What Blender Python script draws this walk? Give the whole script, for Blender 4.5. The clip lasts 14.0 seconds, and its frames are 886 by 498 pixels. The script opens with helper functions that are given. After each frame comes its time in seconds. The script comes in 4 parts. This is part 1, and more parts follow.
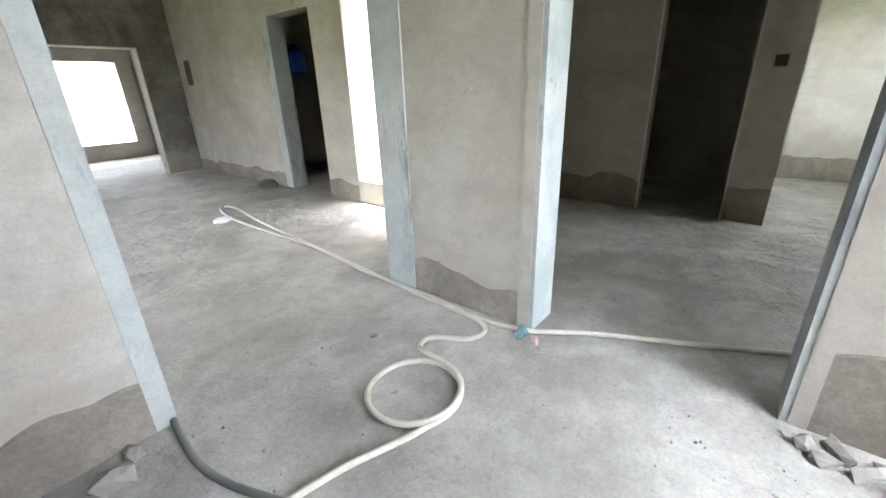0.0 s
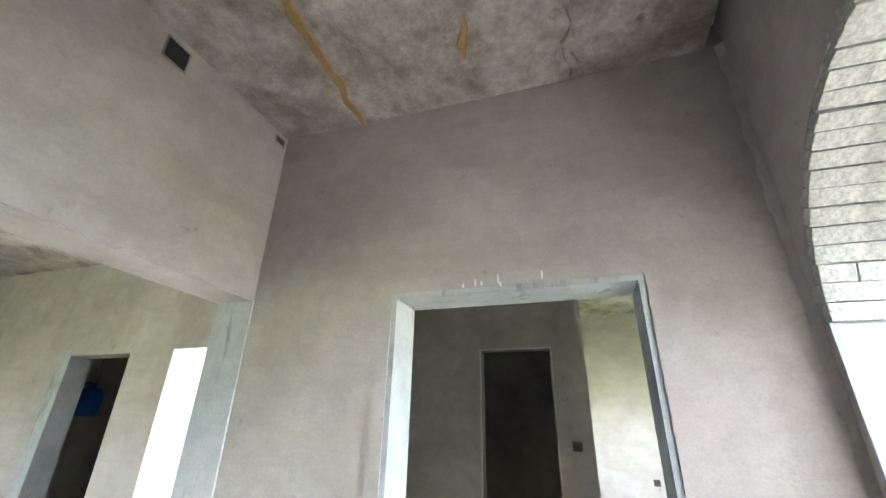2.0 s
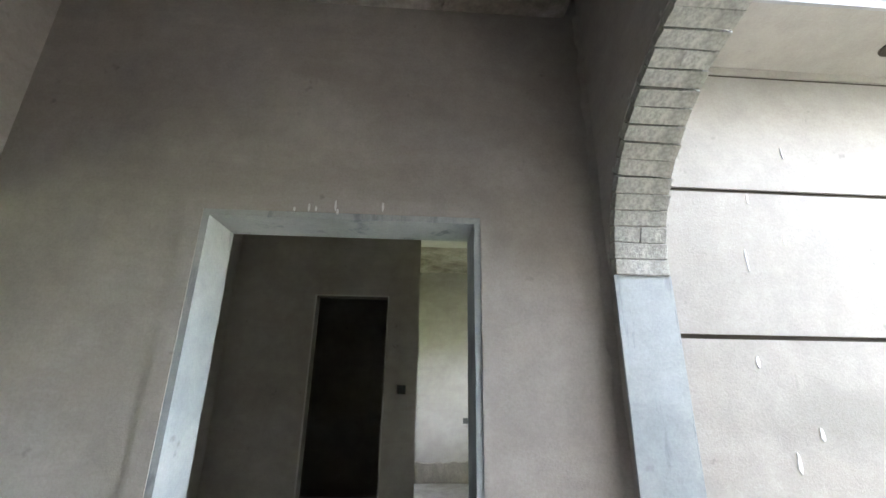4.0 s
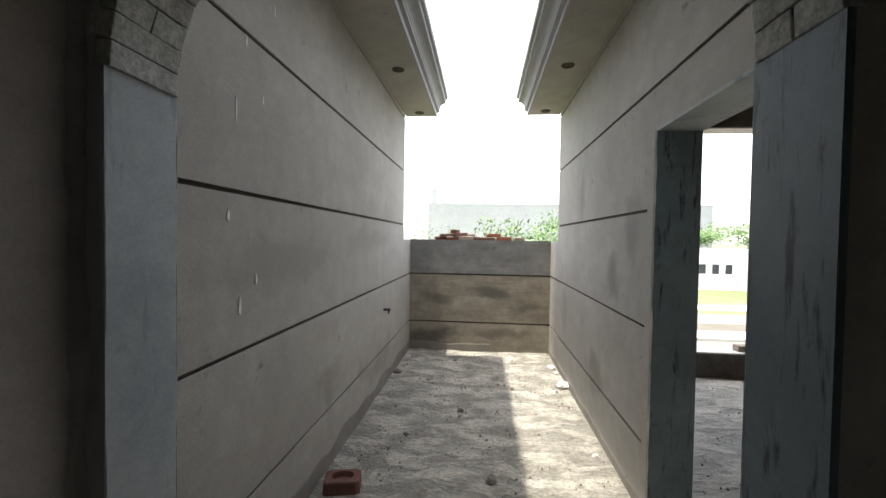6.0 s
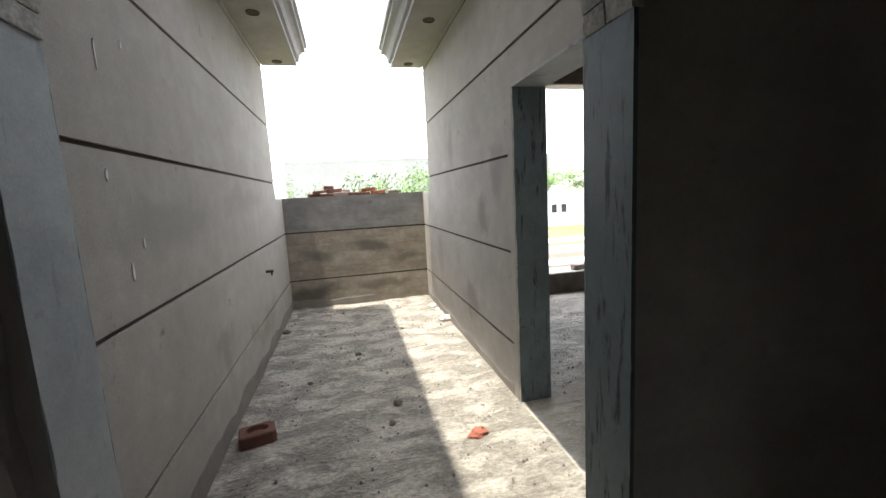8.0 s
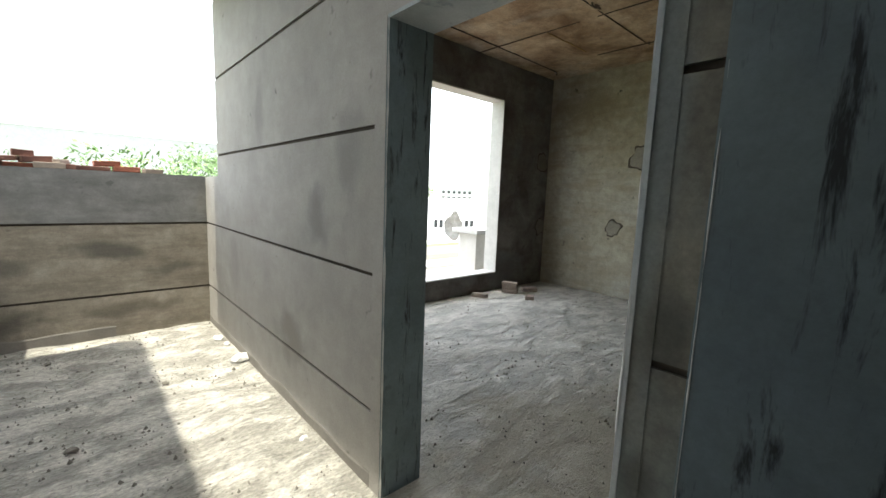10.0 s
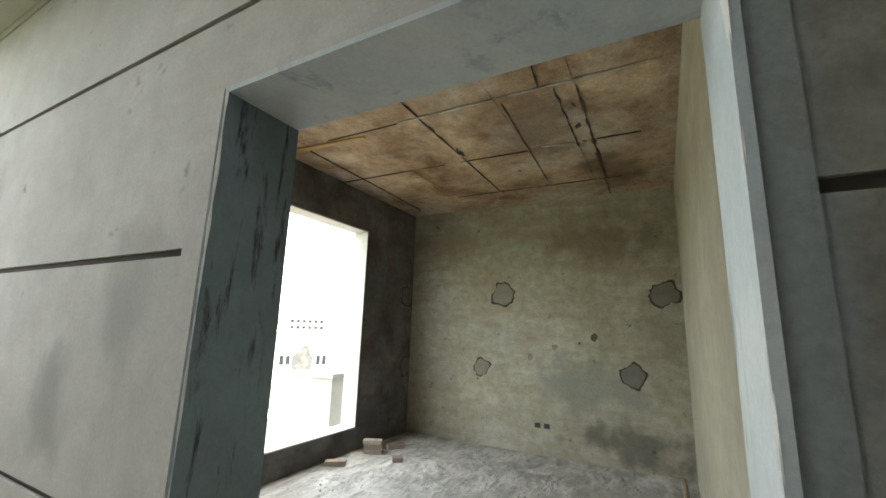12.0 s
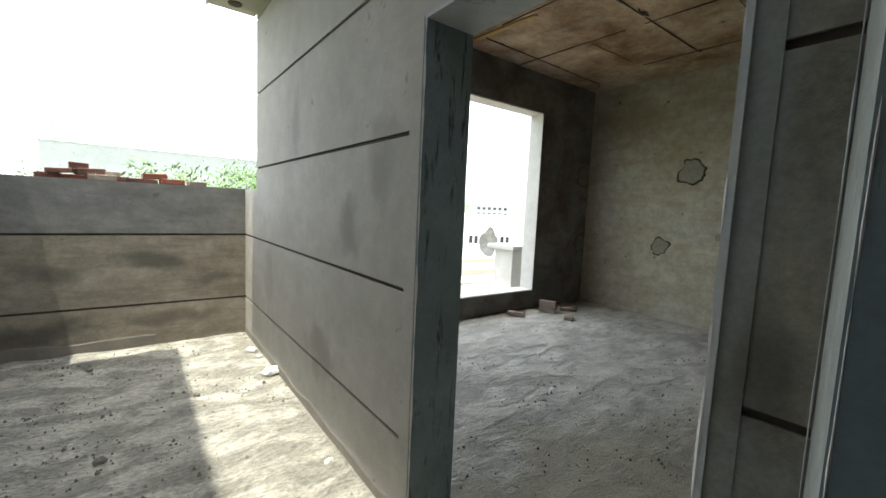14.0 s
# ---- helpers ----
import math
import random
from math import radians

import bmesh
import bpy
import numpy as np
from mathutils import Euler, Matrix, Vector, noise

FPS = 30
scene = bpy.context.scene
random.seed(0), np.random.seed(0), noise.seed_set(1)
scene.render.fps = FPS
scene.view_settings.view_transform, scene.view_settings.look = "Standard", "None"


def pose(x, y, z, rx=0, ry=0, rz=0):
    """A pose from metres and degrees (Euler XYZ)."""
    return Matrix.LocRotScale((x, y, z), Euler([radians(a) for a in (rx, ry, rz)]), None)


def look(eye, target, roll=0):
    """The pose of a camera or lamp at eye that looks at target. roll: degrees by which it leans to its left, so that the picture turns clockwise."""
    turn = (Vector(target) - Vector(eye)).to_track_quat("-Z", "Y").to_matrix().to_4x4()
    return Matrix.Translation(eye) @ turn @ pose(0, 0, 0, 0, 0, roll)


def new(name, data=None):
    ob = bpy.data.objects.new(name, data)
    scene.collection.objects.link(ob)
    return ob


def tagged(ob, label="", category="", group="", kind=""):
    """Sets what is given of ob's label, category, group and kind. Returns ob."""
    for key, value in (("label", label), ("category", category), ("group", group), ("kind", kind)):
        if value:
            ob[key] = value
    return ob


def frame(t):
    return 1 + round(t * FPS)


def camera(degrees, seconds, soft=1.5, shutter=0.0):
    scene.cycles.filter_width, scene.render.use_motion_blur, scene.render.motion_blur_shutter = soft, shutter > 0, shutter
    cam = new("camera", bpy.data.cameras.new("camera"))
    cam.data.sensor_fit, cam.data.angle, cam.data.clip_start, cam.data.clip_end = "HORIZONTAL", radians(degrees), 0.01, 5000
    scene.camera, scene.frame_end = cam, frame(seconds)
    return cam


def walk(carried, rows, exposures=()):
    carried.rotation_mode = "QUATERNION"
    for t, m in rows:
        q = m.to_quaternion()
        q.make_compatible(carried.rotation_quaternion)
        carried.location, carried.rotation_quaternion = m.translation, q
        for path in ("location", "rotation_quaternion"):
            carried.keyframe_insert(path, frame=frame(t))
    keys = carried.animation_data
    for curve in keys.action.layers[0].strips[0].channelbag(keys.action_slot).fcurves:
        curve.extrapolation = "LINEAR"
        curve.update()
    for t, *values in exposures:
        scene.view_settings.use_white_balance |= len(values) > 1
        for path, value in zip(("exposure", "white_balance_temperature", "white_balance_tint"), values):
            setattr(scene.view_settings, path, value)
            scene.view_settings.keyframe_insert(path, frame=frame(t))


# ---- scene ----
cam = camera(95.0, 14.0)
EXPOSURES = [(0.0, 6.1, 6500, 9), (0.5, 5.85, 6500, 10), (1.0, 6.2, 6400, 10), (1.5, 6.45, 6300, 11), (2.2, 6.7, 6100, 12), (4.3, 5.2, 6200, 10), (4.6, 4.75, 6300, 7), (5.0, 3.65, 6500, 4), (5.5, 2.65, 6500, 6), (6.0, 2.65, 6600, 10), (7.2, 2.75, 6700, 12), (9.5, 2.95, 6600, 7), (10.5, 3.05, 6500, 3), (11.0, 3.4, 6500, 2), (12.5, 3.65, 6800, 3), (13.5, 3.4, 6600, 2), (14.0, 2.8, 6500, 3)]
PATH = [
    (0, (0.403, 0.126, 1.297), (-1.025, -1.066, 0.564), -2.0),
    (0.3, (0.389, 0.107, 1.293), (-1.275, -0.718, 0.55), 0.2),
    (0.5, (0.431, 0.086, 1.31), (-1.336, -0.646, 0.724), 0.1),
    (0.9, (0.377, 0.088, 1.418), (-1.489, -0.594, 1.195), 1.3),
    (1, (0.345, 0.087, 1.413), (-1.533, -0.593, 1.307), 1.6),
    (1.5, (0.337, 0.065, 1.537), (-1.499, -0.568, 2.014), 1.9),
    (2, (0.369, 0.07, 1.601), (-1.372, -0.509, 2.397), 1.2),
    (2.2, (0.368, 0.073, 1.623), (-1.339, -0.48, 2.508), 1.3),
    (4.3, (0.096, 0.135, 1.533), (-1.788, 0.543, 2.068), 3.4),
    (4.5, (0.001, 0.17, 1.538), (-1.804, 0.852, 2.063), 4.4),
    (5, (-0.127, 0.232, 1.601), (-1.469, 1.673, 1.951), 2.9),
    (5.5, (-0.33, 0.123, 1.573), (-0.915, 2.031, 1.698), 0.9),
    (6, (-0.434, -0.006, 1.54), (-0.626, 1.985, 1.492), 0.9),
    (6.5, (-0.464, -0.194, 1.519), (-0.446, 1.805, 1.458), 0.3),
    (7, (-0.534, -0.318, 1.521), (-0.39, 1.671, 1.37), 2.7),
    (7.2, (-0.598, -0.317, 1.524), (-0.395, 1.66, 1.298), 0.9),
    (9.3, (-0.562, 0.343, 1.42), (0.271, 2.144, 1.165), 1.3),
    (9.5, (-0.537, 0.484, 1.423), (0.394, 2.236, 1.166), 2.1),
    (10, (-0.493, 0.818, 1.434), (0.833, 2.292, 1.172), 2.2),
    (10.5, (-0.282, 1.145, 1.433), (1.256, 2.392, 1.153), 2.0),
    (11, (-0.145, 1.298, 1.455), (1.591, 2.276, 1.284), 2.9),
    (11.5, (-0.063, 1.34, 1.508), (1.70, 2.277, 1.588), 3.0),
    (12, (-0.084, 1.324, 1.55), (1.64, 2.26, 1.936), 1.8),
    (12.5, (-0.094, 1.307, 1.564), (1.62, 2.275, 1.92), 1.7),
    (13, (-0.135, 1.3, 1.485), (1.557, 2.357, 1.626), 0.5),
    (13.5, (-0.221, 1.182, 1.474), (1.323, 2.45, 1.392), -0.5),
    (14, (-0.411, 0.923, 1.41), (0.787, 2.513, 1.219), 2.6),
]
walk(cam, [(t, look(eye, target, roll)) for t, eye, target, roll in PATH], EXPOSURES)

# ---- light ----
world = bpy.data.worlds.new("world")
scene.world = world
world.use_nodes = True
wn = world.node_tree
sky = wn.nodes.new("ShaderNodeTexSky")
sky.sky_type = 'NISHITA'
sky.sun_disc = False
sky.sun_elevation = radians(80.6)
sky.sun_rotation = radians(-88)
sky.air_density = 1.0
sky.dust_density = 2.0
sky.ozone_density = 1.0
wn.nodes["Background"].inputs["Strength"].default_value = 0.15
haze = wn.nodes.new("ShaderNodeHueSaturation")
haze.inputs["Saturation"].default_value = 0.3
wn.links.new(sky.outputs[0], haze.inputs["Color"])
wn.links.new(haze.outputs[0], wn.nodes["Background"].inputs["Color"])
sun = new("sun", bpy.data.lights.new("sun", 'SUN'))
sun.data.energy = 1.6
sun.data.angle = radians(0.5)
sun.data.color = (1.0, 0.94, 0.82)
sun.matrix_world = look((-1.63, -0.33, 10), (0, 0, 0))


# ---- materials ----
def mat(name, base, dark, rough=0.9, big=1.2, fine=60, bump=0.25, contrast=1.0, depth=0.01, mott=0.9, grit=0.9, tint=None, streak=None, spots=0.0, metal=0.0, stretch=(1, 1, 1), courses=None, clods=None, stains=()):
    """A plaster, concrete or similar surface: two-scale mottling, grain and relief."""
    m = bpy.data.materials.new(name)
    m.use_nodes = True
    n, l = m.node_tree.nodes, m.node_tree.links
    b = n["Principled BSDF"]
    b.inputs["Metallic"].default_value = metal
    tc = n.new("ShaderNodeTexCoord")
    mp = n.new("ShaderNodeMapping")
    mp.inputs["Scale"].default_value = stretch
    l.new(tc.outputs["Object"], mp.inputs[0])

    def noisy(scale, detail, rough_=0.6, vec=None, dist=0.0):
        t = n.new("ShaderNodeTexNoise")
        t.inputs["Scale"].default_value, t.inputs["Detail"].default_value = scale, detail
        t.inputs["Roughness"].default_value, t.inputs["Distortion"].default_value = rough_, dist
        l.new(vec or mp.outputs[0], t.inputs["Vector"])
        return t.outputs[0]

    def ramp(src, a, c):
        r = n.new("ShaderNodeMapRange")
        r.inputs[1].default_value, r.inputs[2].default_value = a, c
        r.clamp = True
        l.new(src, r.inputs[0])
        return r.outputs[0]

    def mix(f, a, c, mode='MIX'):
        x = n.new("ShaderNodeMix")
        x.data_type, x.blend_type = 'RGBA', mode
        for i, v in ((0, f), (6, a), (7, c)):
            if isinstance(v, (int, float)):
                x.inputs[i].default_value = v
            elif isinstance(v, tuple):
                x.inputs[i].default_value = (*v, 1)
            else:
                l.new(v, x.inputs[i])
        return x.outputs[2]

    big_n = noisy(big, 6, 0.62, dist=0.4)
    col = mix(ramp(big_n, 0.5 - 0.22 / contrast, 0.5 + 0.22 / contrast), dark, base)
    if tint:
        col = mix(ramp(noisy(big * 0.55 + 0.13, 4, 0.6, dist=0.6), 0.48, 0.72), col, tint)
    mid = noisy(big * 7, 5, 0.7)
    col = mix(ramp(mid, 0.36, 0.62), mix(1.0, col, (mott, mott, mott), 'MULTIPLY'), col)
    if streak:
        sm = n.new("ShaderNodeMapping")
        sm.inputs["Scale"].default_value = streak[1]
        l.new(tc.outputs["Object"], sm.inputs[0])
        col = mix(ramp(noisy(1.0, 5, 0.7, sm.outputs[0], 0.3), 0.56, 0.66), col, streak[0])
    if spots:
        sp = ramp(noisy(5.5, 3, 0.8), 0.66, 0.74)
        col = mix(sp, col, mix(spots, col, (0.03, 0.03, 0.03)))
    if courses:
        # level trowel and brick-course marks: colour, courses a metre, strength
        cm = n.new("ShaderNodeMapping")
        cm.inputs["Scale"].default_value = (1.1, 1.1, courses[1])
        l.new(tc.outputs["Object"], cm.inputs[0])
        f = ramp(noisy(1.0, 4, 0.75, cm.outputs[0], 0.15), 0.46, 0.68)
        k = n.new("ShaderNodeMath")
        k.operation = 'MULTIPLY'
        k.inputs[1].default_value = courses[2]
        l.new(f, k.inputs[0])
        col = mix(k.outputs[0], col, courses[0])
    relief = None
    if clods:
        # ragged trowel clods, hollows darkened in the colour as relief shading: size, darkness
        cl = noisy(clods[0], 7, 0.6, dist=0.35)
        relief = ramp(cl, 0.43, 0.57)
        col = mix(relief, mix(1.0, col, (clods[1],) * 3, 'MULTIPLY'), col)
    for centre, radii, colour, power in stains:
        # a damp stain of its own outline at a known spot
        warp = n.new("ShaderNodeTexNoise")
        warp.inputs["Scale"].default_value, warp.inputs["Detail"].default_value = 3.4, 7
        l.new(tc.outputs["Object"], warp.inputs["Vector"])
        wv = n.new("ShaderNodeVectorMath")
        wv.operation = 'MULTIPLY_ADD'
        l.new(warp.outputs["Color"], wv.inputs[0])
        wv.inputs[1].default_value = tuple(2.2 * q for q in radii)
        l.new(tc.outputs["Object"], wv.inputs[2])
        sub = n.new("ShaderNodeVectorMath")
        sub.operation = 'SUBTRACT'
        l.new(wv.outputs[0], sub.inputs[0])
        sub.inputs[1].default_value = tuple(c + 1.1 * q for c, q in zip(centre, radii))
        dv = n.new("ShaderNodeVectorMath")
        dv.operation = 'DIVIDE'
        l.new(sub.outputs[0], dv.inputs[0])
        dv.inputs[1].default_value = radii
        ln = n.new("ShaderNodeVectorMath")
        ln.operation = 'LENGTH'
        l.new(dv.outputs[0], ln.inputs[0])
        f = n.new("ShaderNodeMapRange")
        f.interpolation_type = 'SMOOTHSTEP'
        f.inputs[1].default_value, f.inputs[2].default_value = 1.1, 0.3
        f.inputs[3].default_value, f.inputs[4].default_value = 0.0, power
        l.new(ln.outputs["Value"], f.inputs[0])
        col = mix(f.outputs[0], col, colour)
    grain = noisy(fine, 6, 0.7)
    col = mix(ramp(grain, 0.36, 0.6), mix(1.0, col, (grit, grit, grit), 'MULTIPLY'), col)
    l.new(col, b.inputs["Base Color"])
    rr = n.new("ShaderNodeMapRange")
    rr.inputs[3].default_value, rr.inputs[4].default_value = max(rough - 0.12, 0.05), min(rough + 0.08, 1)
    l.new(mid, rr.inputs[0])
    l.new(rr.outputs[0], b.inputs["Roughness"])
    if bump:
        add = n.new("ShaderNodeMath")
        add.operation = 'MULTIPLY_ADD'
        l.new(mid, add.inputs[0])
        add.inputs[1].default_value = 1.6
        l.new(grain, add.inputs[2])
        if relief is not None:
            hi = n.new("ShaderNodeMath")
            hi.operation = 'MULTIPLY_ADD'
            l.new(relief, hi.inputs[0])
            hi.inputs[1].default_value = 1.5
            l.new(add.outputs[0], hi.inputs[2])
            add = hi
        bp = n.new("ShaderNodeBump")
        bp.inputs["Strength"].default_value, bp.inputs["Distance"].default_value = bump, depth
        l.new(add.outputs[0], bp.inputs["Height"])
        l.new(bp.outputs[0], b.inputs["Normal"])
    return m


def plain(name, colour, rough=0.6, vary=0.15, metal=0.0, bump=0.0):
    """A small thing's surface with light wear."""
    d = tuple(c * (1 - vary) for c in colour)
    return mat(name, colour, d, rough, 6, 120, bump, 1.0, metal=metal)


PLASTER = mat("grey_plaster", (0.464, 0.432, 0.397), (0.344, 0.318, 0.291), 0.92, 1.2, 90, 0.14, 1.2, tint=(0.49, 0.472, 0.455), streak=((0.39, 0.356, 0.322), (0.9, 0.9, 2.6)), spots=0.3, courses=((0.32, 0.292, 0.262), 5.0, 0.4), mott=0.88)
PLASTER_B = mat("stained_plaster", (0.472, 0.439, 0.352), (0.356, 0.323, 0.244), 0.93, 1.3, 55, 0.3, 1.3, tint=(0.42, 0.405, 0.35), spots=0.8, mott=0.74, grit=0.84, courses=((0.27, 0.222, 0.152), 7.0, 0.6),
                stains=(((5.48, 1.75, 0.28), (0.6, 0.75, 0.33), (0.085, 0.083, 0.07), 0.75), ((5.48, 2.2, 0.9), (0.6, 0.9, 0.45), (0.23, 0.235, 0.205), 0.7), ((5.48, 2.0, 2.75), (0.6, 1.0, 0.42), (0.16, 0.125, 0.08), 0.6), ((5.48, 4.3, 2.9), (0.6, 0.7, 0.4), (0.2, 0.155, 0.1), 0.5), ((5.48, 1.35, 1.7), (0.6, 0.32, 0.6), (0.17, 0.145, 0.1), 0.5)))
# stained plaster; the window wall's backlit shade is put into its dark colour
PLASTER_DARK = mat("stained_shade_plaster", (0.225, 0.215, 0.205), (0.095, 0.085, 0.075), 0.88, 1.8, 60, 0.25, 1.7, tint=(0.16, 0.165, 0.175), spots=0.6, mott=0.75, grit=0.85, courses=((0.10, 0.085, 0.065), 6.0, 0.5))
SPLAY = mat("grey_green_plaster", (0.32, 0.335, 0.32), (0.19, 0.20, 0.19), 0.88, 2.2, 70, 0.2, 1.6, spots=0.6, mott=0.75)
BEIGE_PLASTER = mat("beige_plaster", (0.46, 0.425, 0.335), (0.34, 0.31, 0.24), 0.92, 1.2, 70, 0.15, 1.2, spots=0.4, mott=0.85, courses=((0.30, 0.265, 0.20), 5.0, 0.5))
FACADE = mat("groove_plaster", (0.445, 0.425, 0.388), (0.335, 0.318, 0.29), 0.9, 0.9, 90, 0.2, 1.2, tint=(0.37, 0.352, 0.322), spots=0.5, mott=0.87, courses=((0.33, 0.305, 0.27), 4.0, 0.5),
             stains=(((-1.43, 2.0, 1.42), (0.4, 0.75, 0.16), (0.235, 0.225, 0.205), 0.6), ((-1.43, 3.6, 1.5), (0.4, 0.8, 0.14), (0.25, 0.238, 0.215), 0.5), ((-1.43, 2.6, 0.55), (0.4, 0.25, 0.2), (0.2, 0.19, 0.165), 0.55), ((-1.43, 3.9, 0.35), (0.4, 0.7, 0.2), (0.25, 0.225, 0.185), 0.6), ((0.49, 2.95, 1.28), (0.4, 0.22, 0.2), (0.21, 0.205, 0.19), 0.8), ((0.49, 2.62, 1.62), (0.4, 0.16, 0.22), (0.24, 0.232, 0.215), 0.8), ((0.49, 3.9, 2.0), (0.4, 0.12, 0.28), (0.2, 0.19, 0.175), 0.45), ((0.49, 3.4, 0.5), (0.4, 0.3, 0.22), (0.22, 0.205, 0.18), 0.8), ((0.49, 4.6, 0.75), (0.4, 0.2, 0.3), (0.24, 0.225, 0.2), 0.5)))
GARDEN_WALL = mat("damp_plaster", (0.425, 0.384, 0.319), (0.277, 0.242, 0.195), 0.93, 2.0, 70, 0.25, 1.4, tint=(0.31, 0.275, 0.225), spots=0.5, mott=0.8, grit=0.86, courses=((0.16, 0.138, 0.108), 5.0, 0.7),
                  stains=(((-0.35, 5.6, 0.80), (0.34, 0.5, 0.13), (0.105, 0.098, 0.085), 0.8), ((-0.95, 5.6, 0.72), (0.3, 0.5, 0.12), (0.12, 0.11, 0.095), 0.75), ((0.15, 5.6, 0.62), (0.26, 0.5, 0.09), (0.13, 0.118, 0.1), 0.7), ((-1.1, 5.6, 0.18), (0.5, 0.5, 0.14), (0.09, 0.083, 0.07), 0.8), ((-0.2, 5.6, 0.26), (0.45, 0.5, 0.1), (0.13, 0.112, 0.09), 0.7)))
GARDEN_TOP = mat("grey_damp_plaster", (0.308, 0.305, 0.300), (0.190, 0.188, 0.185), 0.92, 1.6, 70, 0.2, 1.4, tint=(0.33, 0.315, 0.285), spots=0.4, mott=0.82, courses=((0.12, 0.118, 0.115), 4.0, 0.6))
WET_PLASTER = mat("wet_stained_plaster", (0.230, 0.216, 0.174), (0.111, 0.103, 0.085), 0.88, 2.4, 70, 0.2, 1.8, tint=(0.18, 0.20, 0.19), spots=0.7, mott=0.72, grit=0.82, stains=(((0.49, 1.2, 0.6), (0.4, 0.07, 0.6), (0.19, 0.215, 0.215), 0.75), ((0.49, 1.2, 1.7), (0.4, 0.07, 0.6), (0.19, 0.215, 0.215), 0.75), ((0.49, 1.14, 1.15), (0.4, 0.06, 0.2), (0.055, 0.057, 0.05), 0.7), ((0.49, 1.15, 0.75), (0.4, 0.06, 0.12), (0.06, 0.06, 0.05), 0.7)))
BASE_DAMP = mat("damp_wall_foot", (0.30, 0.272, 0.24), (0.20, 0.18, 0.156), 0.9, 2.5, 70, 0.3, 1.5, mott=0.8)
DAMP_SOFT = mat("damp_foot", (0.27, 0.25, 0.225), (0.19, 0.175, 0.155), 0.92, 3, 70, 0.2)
CEMENT = mat("blue_cement", (0.42, 0.455, 0.465), (0.27, 0.305, 0.32), 0.75, 1.8, 80, 0.12, 1.2, tint=(0.47, 0.48, 0.475), streak=((0.22, 0.25, 0.265), (6.0, 6.0, 1.5)), spots=0.3)
# blue cement darkened to stand for jambs in shade; the black streaks are real
CEMENT_DARK = mat("shaded_blue_cement", (0.163, 0.211, 0.231), (0.101, 0.135, 0.150), 0.6, 1.8, 80, 0.08, 1.4, tint=(0.145, 0.185, 0.182), streak=((0.018, 0.022, 0.024), (24.0, 24.0, 3.6)), spots=0.4, mott=0.82)
DAMP = mat("damp_cement", (0.20, 0.18, 0.155), (0.13, 0.118, 0.10), 0.88, 3, 70, 0.3)
FLOOR = mat("dusty_concrete", (0.48, 0.462, 0.432), (0.34, 0.325, 0.30), 0.93, 1.1, 50, 0.5, 1.3, 0.015, tint=(0.53, 0.52, 0.50), spots=0.4, mott=0.82, grit=0.84, clods=(2.2, 0.86))
ROUGH_FLOOR = mat("rough_concrete", (0.82, 0.785, 0.70), (0.60, 0.57, 0.495), 0.95, 3.0, 40, 1.0, 1.5, 0.03, stretch=(1, 2.0, 1), spots=0.85, mott=0.62, grit=0.66, clods=(3.0, 0.70))
ROOM_FLOOR = mat("trowelled_concrete", (0.754, 0.731, 0.672), (0.570, 0.543, 0.483), 0.8, 0.9, 45, 0.8, 1.5, 0.02, stretch=(1.0, 2.0, 1), spots=0.6, mott=0.74, grit=0.78, clods=(2.2, 0.70), stains=(((1.5, 1.95, 0.0), (1.3, 0.8, 0.5), (0.36, 0.318, 0.245), 0.75), ((2.2, 1.7, 0.0), (0.8, 0.35, 0.5), (0.24, 0.215, 0.17), 0.6), ((3.9, 1.6, 0.0), (0.8, 0.25, 0.5), (0.3, 0.27, 0.22), 0.5)))
CEILING = mat("board_marked_concrete", (0.60, 0.465, 0.315), (0.22, 0.128, 0.065), 0.9, 1.5, 50, 0.45, 1.5, tint=(0.54, 0.48, 0.39), spots=0.7, mott=0.68, grit=0.78, stains=(((3.3, 2.2, 3.4), (0.9, 0.5, 0.5), (0.12, 0.07, 0.04), 0.6), ((1.6, 2.6, 3.4), (0.6, 0.6, 0.5), (0.22, 0.13, 0.07), 0.55), ((4.8, 1.7, 3.4), (0.8, 0.5, 0.5), (0.1, 0.065, 0.04), 0.6)))
CEILING_A = mat("raw_concrete", (0.45, 0.41, 0.37), (0.22, 0.19, 0.16), 0.9, 2.4, 50, 0.4, 1.9, tint=(0.50, 0.475, 0.44), spots=0.5, mott=0.72, grit=0.85)
PATCH = mat("fresh_mortar", (0.29, 0.27, 0.225), (0.21, 0.195, 0.16), 0.95, 5, 80, 0.5, mott=0.8)
JOINT = plain("dark_joint", (0.075, 0.06, 0.045), 0.95, 0.3, bump=0.2)
CRACK = plain("brown_crack", (0.13, 0.095, 0.065), 0.95, 0.35, bump=0.2)
RUST = mat("yellow_stain", (0.36, 0.235, 0.10), (0.24, 0.15, 0.06), 0.9, 5, 60, 0.3)
BRICK_GREY = mat("mortared_brick", (0.60, 0.595, 0.55), (0.38, 0.38, 0.345), 0.95, 5, 70, 0.45, 1.5, spots=0.6, mott=0.74, grit=0.8, tint=(0.44, 0.455, 0.425))
MOULDING = mat("grey_moulding", (0.40, 0.405, 0.42), (0.33, 0.335, 0.35), 0.85, 2.0, 80, 0.1, spots=0.2)
RED_BRICK = mat("red_brick", (0.34, 0.115, 0.07), (0.22, 0.075, 0.05), 0.92, 6, 80, 0.5)
DARK_BRICK = mat("dark_red_brick", (0.20, 0.085, 0.06), (0.11, 0.055, 0.045), 0.92, 8, 80, 0.5)
OLD_BRICK = mat("dusty_brick", (0.36, 0.30, 0.25), (0.25, 0.20, 0.17), 0.95, 6, 80, 0.5)
